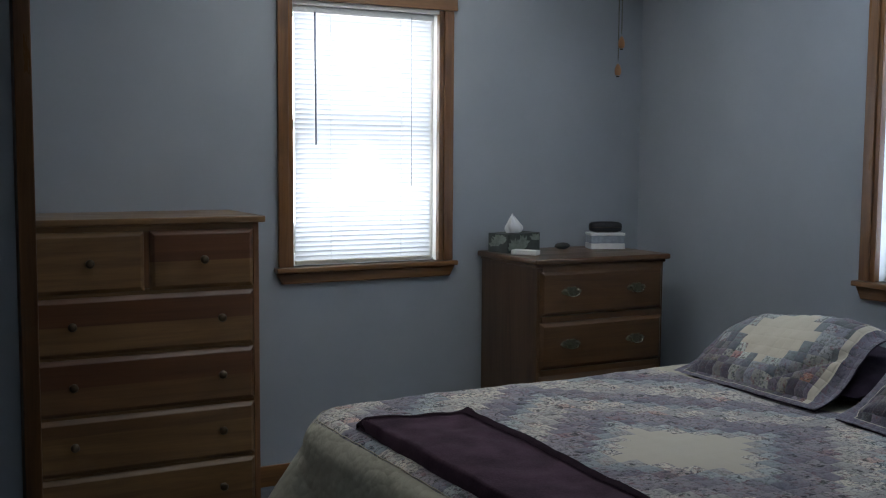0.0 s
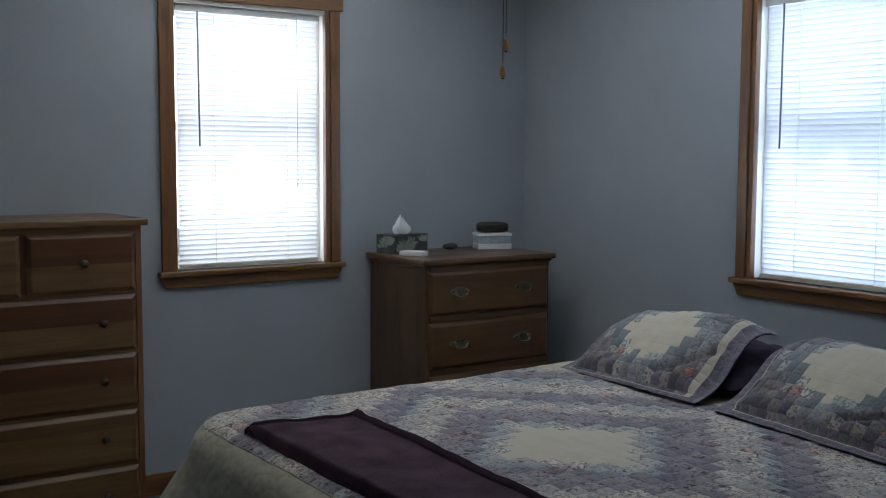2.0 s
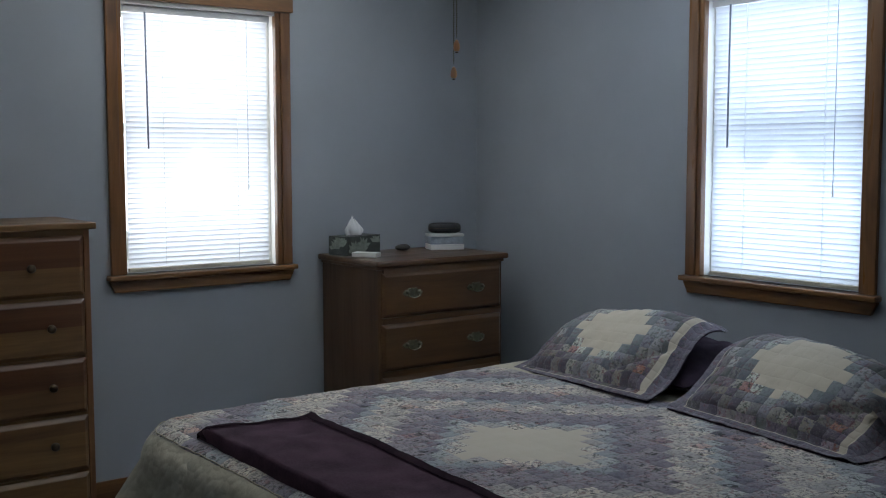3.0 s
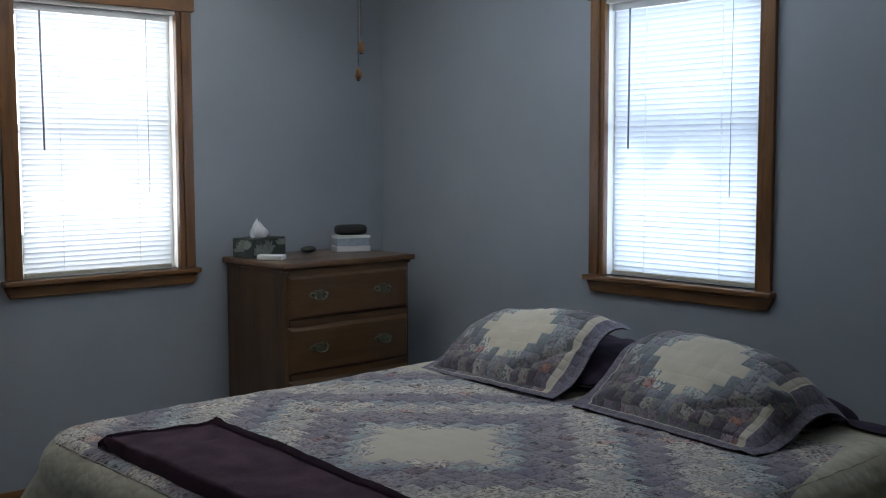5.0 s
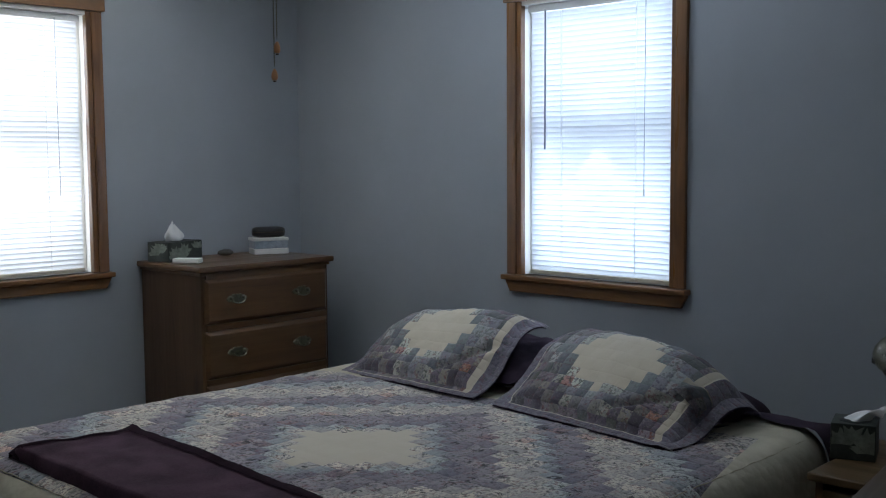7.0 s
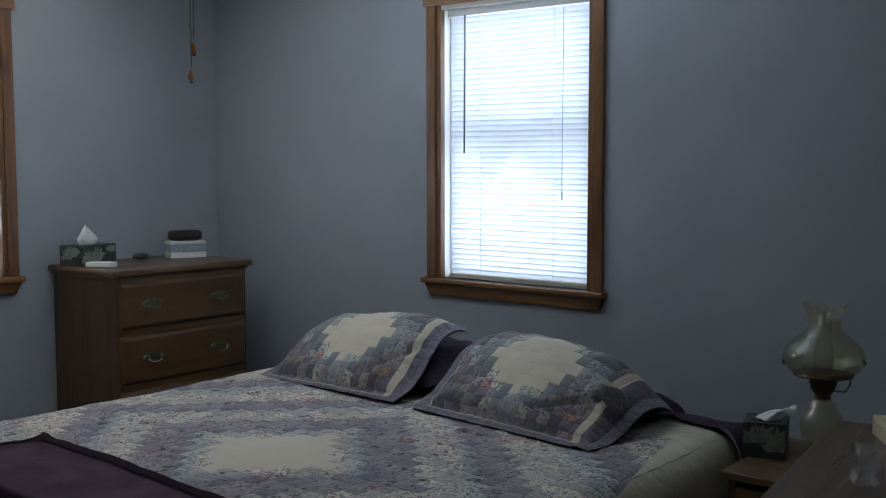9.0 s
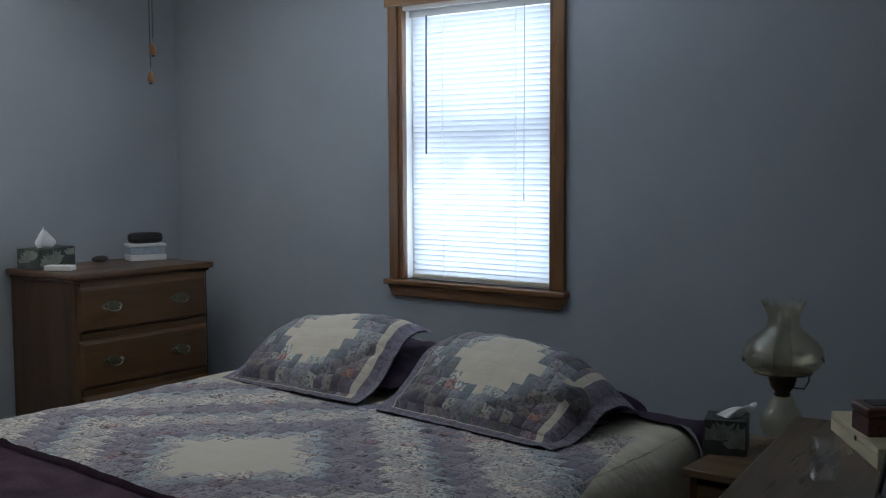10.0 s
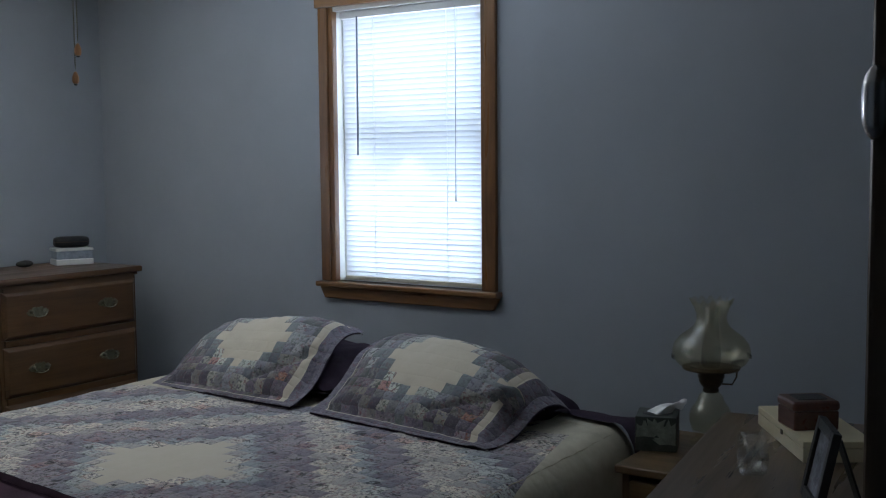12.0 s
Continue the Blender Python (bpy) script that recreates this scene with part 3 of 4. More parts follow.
def chest_of_drawers():
    ch = thing("chest_of_drawers", pose(0.915, 4.175, 0), "tall honey-stained cedar chest with six drawers and round knobs", "chest of drawers")
    hw, yf, yb = 0.427, -0.215, 0.225
    part("side_panel", bm_box(-hw, -hw + 0.022, yf, yb, 0, 1.186, 0.002), CHEST_Z, ch)
    part("side_panel", bm_box(hw - 0.022, hw, yf, yb, 0, 1.186, 0.002), CHEST_Z, ch)
    bm = bm_box(-hw + 0.022, hw - 0.022, yb - 0.012, yb - 0.004, 0.05, 1.18)
    part("back_panel", bm, CHEST_Z, ch)
    part("top", bm_box(-hw - 0.02, hw + 0.02, yf - 0.025, yb, 1.187, 1.212, 0.006, 3), CHEST_X, ch, "cedar top with rounded edge")
    rows_ = [(0.945, 1.165), (0.722, 0.932), (0.508, 0.712), (0.292, 0.497), (0.072, 0.282)]
    inner = hw - 0.022
    for z in [0.058, *[(rows_[i][0] + rows_[i + 1][1]) / 2 for i in range(4)], 1.172]:
        part("rail", bm_box(-inner, inner, yf - 0.003, yf + 0.03, z - 0.014, z + 0.014), CHEST_X, ch)
    part("divider", bm_box(-0.014, 0.014, yf + 0.004, yf + 0.03, 0.945, 1.165), CHEST_Z, ch)
    part("plinth", bm_box(-inner, inner, yf + 0.002, yf + 0.024, 0.0, 0.042), CHEST_X, ch)

    def knob(x, z, parent):
        bm = bm_lathe([(0, 0.030), (0.010, 0.029), (0.0155, 0.023), (0.0155, 0.018), (0.008, 0.012), (0.0065, 0.006), (0.011, 0.0), (0, 0.0)], 16)
        bm.transform(Matrix.Translation((x, yf - 0.018, z)) @ Matrix.Rotation(radians(90), 4, "X"))
        part("knob", bm, DARKKNOB, parent, "dark round knob")

    boards = [(CHEST_X, CHEST_X, 0.5), (CHEST_RED, CHEST_X, 0.52), (CHEST_RED, CHEST_MID, 0.50), (CHEST_MID, CHEST_X, 0.70), (CHEST_X, CHEST_MID, 0.4)]
    for k, (z0, z1) in enumerate(rows_):
        spans = [(-inner + 0.004, -0.010), (0.010, inner - 0.004)] if k == 0 else [(-inner + 0.004, inner - 0.004)]
        for x0, x1 in spans:
            up, low, seam = boards[k] if x0 < 0 or k else (CHEST_RED, CHEST_X, 0.48)
            d = drawer_front("drawer", x0, x1, yf, z0, z1, up, ch, lower=low, seam=seam)
            for x in ([(x0 + x1) / 2] if k == 0 else [-0.270, 0.270]):
                knob(x, (z0 + z1) / 2 + (0.0 if k == 0 else 0.006), d)
    return ch


def bail_pull(x, y, z, parent):
    """A brass pull: scalloped back plate and a swinging bail."""
    bm = bmesh.new()
    steps = ((0, 0.021), (0.006, 0.0165), (0.012, 0.0205), (0.022, 0.019), (0.029, 0.0115), (0.036, 0.0145), (0.044, 0.0095), (0.052, 0.0025))

    def tall(p):
        p = abs(p)
        for (a0, h0), (a1, h1) in zip(steps, steps[1:]):
            if p <= a1:
                return h0 + (h1 - h0) * (p - a0) / (a1 - a0)
        return steps[-1][1]

    xs = [-0.052 + 0.104 * k / 52 for k in range(53)]
    outline = [(p, -0.85 * tall(p)) for p in xs] + [(p, 1.1 * tall(p)) for p in xs[::-1]]
    n = len(outline)
    front = [bm.verts.new((x + p, y - 0.003, z + q)) for p, q in outline]
    back = [bm.verts.new((x + p * 1.04, y, z + q * 1.06)) for p, q in outline]
    bm.faces.new(front)
    bm.faces.new(back[::-1])
    for i in range(n):
        bm.faces.new((front[i], front[(i + 1) % n], back[(i + 1) % n], back[i]))
    pull = part("pull_plate", bm, BRASS, parent, "aged brass back plate")
    pts = [(x - 0.032, y - 0.004, z + 0.004), (x - 0.032, y - 0.014, z + 0.002)]
    pts += [(x + 0.033 * math.cos(math.pi * (1 + k / 10)), y - 0.018, z - 0.002 + 0.016 * math.sin(math.pi * (1 + k / 10))) for k in range(11)]
    pts += [(x + 0.032, y - 0.014, z + 0.002), (x + 0.032, y - 0.004, z + 0.004)]
    part("bail", bm_tube(pts, 0.0028, 8), BAIL, pull, "brass bail")
    for side in (-0.032, 0.032):
        bm = bm_lathe([(0, 0.016), (0.005, 0.015), (0.0072, 0.011), (0.006, 0.006), (0.009, 0.0), (0, 0)], 12)
        bm.transform(Matrix.Translation((x + side, y - 0.002, z + 0.004)) @ Matrix.Rotation(radians(90), 4, "X"))
        part("post", bm, BRASS, pull, "round brass post")


def small_dresser():
    ds = thing("dresser", pose(2.943, 4.155, 0), "brown stained pine dresser with brass bail pulls in the corner", "dresser")
    x0, x1, yf, yb, H = -0.353, 0.347, -0.235, 0.24, 0.995
    part("side_panel", bm_box(x0, x0 + 0.022, yf, yb, 0, H - 0.03, 0.002), DRES_Z, ds, "knotty side panel")
    part("side_panel", bm_box(x1 - 0.022, x1, yf, yb, 0, H - 0.03, 0.002), DRES_Z, ds)
    part("back_panel", bm_box(x0 + 0.022, x1 - 0.022, yb - 0.012, yb - 0.004, 0.05, H - 0.03), DRES_Z, ds)
    part("top", bm_box(x0 - 0.022, x1 + 0.026, yf - 0.026, yb + 0.008, H - 0.026, H, 0.009, 3), DRES_X, ds, "pine top with moulded edge")
    part("moulding", bm_box(x0 - 0.008, x1 + 0.008, yf - 0.010, yb, H - 0.040, H - 0.0265, 0.004), DRES_X, ds)
    rows_ = [(0.742, 0.940), (0.502, 0.712), (0.265, 0.475), (0.075, 0.240)]
    for z in (0.048, 0.2525, 0.4885, 0.727, 0.949):
        part("rail", bm_box(x0 + 0.022, x1 - 0.022, yf - 0.010, yf + 0.028, z - 0.013, z + 0.013), DRES_X, ds)
    for z0, z1 in rows_:
        d = drawer_front("drawer", x0 + 0.012, x1 - 0.012, yf, z0, z1, DRES_X, ds)
        for x in (-0.182, 0.178):
            bail_pull(x, yf - 0.019, (z0 + z1) / 2 + 0.004, d)
    return ds


chest_of_drawers()
small_dresser()

# ---- bed ----
BX0, BX1, BY0, BY1, BZ = 1.235, 3.30, 1.385, 3.41, 0.607


def lump(x, y):
    n = noise.noise(Vector((x * 1.7, y * 1.7, 3.1))) * 0.010 + noise.noise(Vector((x * 6, y * 6, 7.7))) * 0.0035
    n -= 0.022 * max(0.0, (1.46 - x) / 0.22) ** 2 * (0.5 + 0.5 * max(0.0, (y - 2.2) / 1.1))
    return n + 0.004 * noise.noise(Vector((x * 15, y * 15, 1.3)))


def round_rect(t, grow, rc):
    """A point at share t of the way round the bed's outline, grown outwards."""
    hx, hy = (BX1 - BX0) / 2 - rc, (BY1 - BY0) / 2 - rc
    R = rc + grow
    arc = math.pi / 2 * rc
    total = 4 * hx + 4 * hy + 4 * arc
    s = (t % 1.0) * total
    cx, cy = (BX0 + BX1) / 2, (BY0 + BY1) / 2
    for (px, py, dx, dy, ln, a0) in ((hx, -hy, 0, 1, 2 * hy, 0), (hx, hy, -1, 0, 2 * hx, 90), (-hx, hy, 0, -1, 2 * hy, 180), (-hx, -hy, 1, 0, 2 * hx, 270)):
        if s <= ln:
            nx, ny = math.cos(radians(a0)), math.sin(radians(a0))
            return Vector((cx + px + dx * s + nx * R, cy + py + dy * s + ny * R, 0))
        s -= ln
        if s <= arc:
            a = radians(a0) + s / rc
            ex, ey = px + dx * ln, py + dy * ln
            return Vector((cx + ex + math.cos(a) * R, cy + ey + math.sin(a) * R, 0))
        s -= arc
    return round_rect(0, grow, rc)


def quilt_mesh():
    bm = bmesh.new()
    n, rc, rr = 320, 0.22, 0.105
    loops = []
    centre = Vector(((BX0 + BX1) / 2, (BY0 + BY1) / 2, 0))
    for k in range(46):
        f = k / 45
        lp = []
        for i in range(n):
            p = round_rect(i / n, -rr, rc)
            q = centre.lerp(p, 0.004 + 0.996 * f)
            lp.append(bm.verts.new((q.x, q.y, BZ + lump(q.x, q.y))))
        loops.append(lp)
    for k in range(1, 26):
        lp = []
        for i in range(n):
            if k <= 8:
                a = math.pi / 2 * k / 8
                g, dz = -rr + rr * math.sin(a), -rr * (1 - math.cos(a))
                p = round_rect(i / n, g, rc)
                fade = 1.0 - 0.4 * k / 8
                z = BZ + dz + lump(p.x, p.y) * fade
            else:
                s = (k - 8) / 17
                wave = 1.8 * noise.noise(Vector((i / n * 17, 0.4 * s, 0))) + 0.9 * noise.noise(Vector((i / n * 41, s, 5)))
                base = round_rect(i / n, 0, rc)
                corner = max(0.0, 1 - (base - Vector((BX0 + 0.04, BY1 - 0.04, 0))).length / 0.25) + max(0.0, 1 - (base - Vector((BX0 + 0.04, BY0 + 0.04, 0))).length / 0.25)
                g = 0.035 * s + 0.016 * s * wave + 0.26 * corner * s
                p = round_rect(i / n, g, rc)
                z = BZ - rr + 0.6 * lump(base.x, base.y) * (1 - s) - s * 0.385 + 0.004 * noise.noise(Vector((i / n * 60, s * 4, 2)))
            lp.append(bm.verts.new((p.x, p.y, z)))
        loops.append(lp)
    for a, c in zip(loops, loops[1:]):
        for i in range(n):
            bm.faces.new((a[i], a[(i + 1) % n], c[(i + 1) % n], c[i])).smooth = True
    bm.faces.new(loops[0])
    return bm


bed = thing("bed", pose((BX0 + BX1) / 2, (BY0 + BY1) / 2, 0), "king-size bed with mattress on a dark base", "bed")
cx, cy = (BX0 + BX1) / 2, (BY0 + BY1) / 2
part("mattress", bm_box(BX0 - cx + 0.09, BX1 - cx - 0.09, BY0 - cy + 0.09, BY1 - cy - 0.09, 0.32, BZ - 0.03, 0.08, 5), SHEET, bed, "pale mattress")
part("box_spring", bm_box(BX0 - cx + 0.10, BX1 - cx - 0.09, BY0 - cy + 0.10, BY1 - cy - 0.10, 0.14, 0.315, 0.02), MAUVE, bed)
for sx in (-0.9, 0.0, 0.9):
    for sy in (-0.85, 0.85):
        part("leg", bm_box(sx - 0.03, sx + 0.03, sy - 0.03, sy + 0.03, 0, 0.14, 0.004), WALNUT_Z, bed)
tagged(part("quilt", quilt_mesh(), QUILT), "cream, lavender and blue patchwork quilt spread over the bed", "quilt")
# a twisted cord sewn along the edge of the quilt is part of it
quilt = bpy.data.objects["quilt"]
part("piping", bm_tube([(*round_rect(i / 240, -0.050, 0.22).xy, BZ - 0.016 + 0.002 * math.sin(i * 2.1) + lump(*round_rect(i / 240, -0.05, 0.22).xy) * 0.5) for i in range(0, 241)], 0.0017, 6), PIPING, quilt, "cream piping")


def throw_blanket():
    """A folded plum blanket with a dark binding, lying along the foot of the bed."""
    tb = thing("blanket", pose(0, 0, 0), "folded plum velvet blanket with dark binding on the bed", "blanket")
    xa, xb, ya, yb = 1.330, 1.694, 1.44, 3.012

    def spot(u, v, lift):
        y = ya + (yb - ya) * v
        left = xa + 0.005 * math.sin(7 * v) - 0.004 * (1 - v)
        right = xb - 0.094 * (1 - v) + 0.005 * math.sin(11 * v)
        x = left + (right - left) * u
        y += (-0.088 * u + 0.008 * math.sin(6 * u)) * v * v * v
        edge = min(u, 1 - u, v, 1 - v)
        z = BZ + lump(x, y) + lift * min(1, (edge / 0.025) ** 0.5 if edge > 0 else 0) + 0.006 * noise.noise(Vector((x * 7, y * 5, 5)))
        d2 = ((1 - u) * 0.44) ** 2 + ((1 - v) * 1.6) ** 2
        z += 0.022 * math.exp(-d2 / 0.0016)
        y += 0.014 * math.exp(-d2 / 0.0015)
        drop = max(0, BX0 + 0.10 - x)
        return Vector((x, y, z - drop * 0.8 + 0.004))

    part("body", bm_grid(50, 110, lambda u, v: spot(u, v, 0.034)), PURPLE, tb, "plum velvet")
    bm = bmesh.new()
    path = [(u / 24, 1.0) for u in range(25)] + [(1.0, 1 - v / 60) for v in range(1, 61)]
    prev = None
    for k, (u, v) in enumerate(path):
        c = spot(u, v, 0.03)
        inner = spot(min(u, 0.86), min(v, 0.962), 0.034) + Vector((0, 0, 0.0035))
        mid = spot(min(u, 0.945), min(v, 0.984), 0.034) + Vector((0, 0, 0.009))
        out = c + (c - inner).normalized() * 0.008
        row = [bm.verts.new(p) for p in (out + Vector((0, 0, -0.008)), out + Vector((0, 0, 0.012)), mid, inner)]
        if prev:
            for i in range(3):
                bm.faces.new((prev[i], row[i], row[i + 1], prev[i + 1])).smooth = True
        prev = row
    part("binding", bm, BINDING, tb, "dark binding")


throw_blanket()


def cushion(name, m, w, h, thick, material, label, category, bend, flange=0.0, droop=0.0, curl=0.0, seed=0, taper=0.0, lift=0.0):
    """A soft pillow, w wide and h deep; bend gives the slope in degrees along its depth."""
    th = thing(name, m, label, category, group="pillows")
    nu, nv = 56, 44
    xs, zs, ang = [0.0], [0.0], bend
    for j in range(nv):
        s = j / nv * (len(ang) - 1)
        i = min(int(s), len(ang) - 2)
        a = radians(ang[i] + (ang[i + 1] - ang[i]) * (s - i))
        xs.append(xs[-1] + math.cos(a) * h / nv)
        zs.append(zs[-1] + math.sin(a) * h / nv)
    for side, nm in ((1, "front"), (-1, "back")):
        bm = bmesh.new()
        uv = bm.loops.layers.uv.new("cloth")
        g = []
        for i in range(nu + 1):
            col = []
            for j in range(nv + 1):
                p, q = (i / nu - 0.5) * w, (j / nv - 0.5) * h
                eu = max(0.0, 1 - abs(p) / (w / 2 - flange)) if abs(p) < w / 2 - flange else 0
                ev = max(0.0, 1 - abs(q) / (h / 2 - flange)) if abs(q) < h / 2 - flange else 0
                puff = (1 - (1 - eu) ** 3.2) * (1 - (1 - ev) ** 3.2)
                t = thick * puff ** 0.36
                if flange:
                    off = (q + 0.22) * 0.80 - (p - 0.02) * 0.60
                    along = (p - 0.02) * 0.80 + (q + 0.22) * 0.60
                    if along > 0:
                        t -= 0.022 * math.exp(-(off / 0.013) ** 2) * min(1, along / 0.08) * puff ** 0.4
                pin = 1 - (0.05 if q > 0 else 0.015) * (2 * abs(q) / h) ** 4 - 0.02 * (2 * abs(q) / h) ** 9 - taper * (j / nv) * (1 if p > 0 else 0.3)
                t += 0.016 * noise.noise(Vector((p * 6 + seed, q * 6, side))) * puff ** 0.4 + 0.008 * noise.noise(Vector((p * 13 + seed, q * 13, side))) + 0.004 * noise.noise(Vector((p * 24, q * 24 + seed, side)))
                t = max(t, 0.0)
                s = j / nv * (len(ang) - 1)
                k = min(int(s), len(ang) - 2)
                a = radians(ang[k] + (ang[k + 1] - ang[k]) * (s - k))
                nx, nz = -math.sin(a), math.cos(a)
                amt = t if side > 0 else -0.55 * t
                sag = abs(droop) * max(0.0, math.copysign(1, droop) * p / (w / 2)) ** 2 * (j / nv)
                cu = curl * max(0.0, (p - 0.30 * w) / (0.20 * w)) ** 2 * max(0.0, (j / nv - 0.55) / 0.45) ** 2
                wob = 0.006 * noise.noise(Vector((p * 5 + seed, q * 5, 9)))
                col.append((bm.verts.new((xs[j] + nx * amt + 0.4 * sag + cu * 0.5, -p * pin + wob, zs[j] + nz * amt - sag - cu + lift * p / (w / 2) * (j / nv) + 0.003 * side)), p, q))
            g.append(col)
        for i in range(nu):
            for j in range(nv):
                quad = (g[i][j], g[i + 1][j], g[i + 1][j + 1], g[i][j + 1])
                f = bm.faces.new([c[0] for c in quad])
                f.smooth = True
                for lp, c in zip(f.loops, quad):
                    lp[uv].uv = (c[1], c[2])
        part(nm, bm, material if side > 0 or name == "pillow" else MAUVE, th)
    return th


cushion("pillow", pose(2.90, 2.83, 0.645), 0.76, 0.46, 0.070, MAUVE, "dark mauve pillow lying behind the patchwork sham", "pillow", [4, 8, 8, 4], seed=3)
cushion("pillow", pose(2.93, 2.045, 0.627), 0.76, 0.42, 0.066, MAUVE, "dark mauve pillow lying behind the patchwork sham", "pillow", [0, 4, 2, -6], droop=0.07, seed=4)
cushion("pillow_sham", pose(2.762, 2.862, 0.612, 0, 0, -1.5), 0.75, 0.48, 0.058, SHAM, "patchwork pillow sham with a cream diamond, propped up", "pillow", [18, 20, 40, 48, 40, 23, 6, -5], 0.046, -0.03, 0.05, 1, 0.02, 0.034)
cushion("pillow_sham", pose(2.690, 2.022, 0.610, 0, 0, -7), 0.79, 0.50, 0.062, SHAM, "patchwork pillow sham with a cream diamond, slumping at one end", "pillow", [15, 18, 38, 45, 34, 18, 1, -8], 0.046, 0.13, 0.04, 2, 0.06, -0.012)


def folded_end(u, v):
    """The slumped end of the sham: a flap of cloth that bends over and hangs down beside the pillow."""
    a = v * 1.45
    out, down = 0.085 * math.sin(a) + 0.010 * math.sin(5 * u + 1), 0.080 * (1 - math.cos(a))
    return Vector((0.13 + 0.24 * u + 0.02 * v, -0.27 - out + 0.03 * u, 0.138 - down + 0.03 * math.sin(2.4 * u) - 0.05 * u * u + 0.012 * noise.noise(Vector((u * 3, v * 3, 4)))))


bm = bm_grid(18, 22, folded_end)
uv = bm.loops.layers.uv.new("cloth")
for f in bm.faces:
    for lp in f.loops:
        lp[uv].uv = (0.17 - 1.1 * (lp.vert.co.y + 0.32), lp.vert.co.x - 0.24)
bmesh.ops.solidify(bm, geom=bm.faces[:], thickness=0.012)
part("fold", bm, SHAM, bpy.data.objects["pillow_sham.001"], "folded end of the printed cloth", smooth=True)


def head_sheet():
    """A dark sheet turned over the head end of the mattress."""
    def fn(u, v):
        y = 3.36 - 2.02 * v
        x = 3.15 + 0.185 * u + 0.02 * math.sin(5 * v) - 0.05 * max(0, v - 0.85) / 0.15 * (1 - u)
        z = BZ + 0.014 + lump(x, y) + 0.006 * noise.noise(Vector((x * 9, y * 7, 2)))
        over = max(0.0, 1.45 - y)
        if over > 0:
            a = min(1.0, over / 0.12)
            y = 1.45 - 0.115 * math.sin(a * math.pi / 2)
            z -= 0.34 * a * a - 0.02 * math.sin(a * math.pi)
        return Vector((x, y, z - 0.03 * u * u))
    tagged(part("sheet", bm_grid(12, 120, fn), MAUVE), "dark mauve sheet turned over the head of the bed", "sheet")


head_sheet()

# ---- bedside ----


def nightstand():
    ns = thing("nightstand", pose(2.98, 1.07, 0.02), "small honey-brown wooden nightstand beside the bed", "nightstand")
    part("top", bm_box(-0.235, 0.235, -0.22, 0.205, 0.556, 0.58, 0.006, 3), DRES_Y, ns)
    part("side_panel", bm_box(-0.21, 0.22, 0.17, 0.19, -0.02, 0.555), DRES_Z, ns)
    part("side_panel", bm_box(-0.21, 0.22, -0.205, -0.185, -0.02, 0.555), DRES_Z, ns)
    part("back_panel", bm_box(0.205, 0.22, -0.185, 0.17, 0.05, 0.555), DRES_Z, ns)
    for z0, z1 in ((0.40, 0.535), (0.24, 0.385), (0.06, 0.225)):
        d = part("drawer", bm_box(-0.222, -0.20, -0.18, 0.165, z0, z1, 0.005), DRES_Y, ns)
        bm = bm_lathe([(0, 0.022), (0.012, 0.018), (0.006, 0.006), (0.008, 0.0), (0, 0)], 12)
        bm.transform(Matrix.Translation((-0.222, -0.005, (z0 + z1) / 2)) @ Matrix.Rotation(radians(-90), 4, "Y"))
        part("knob", bm, DARKKNOB, d)


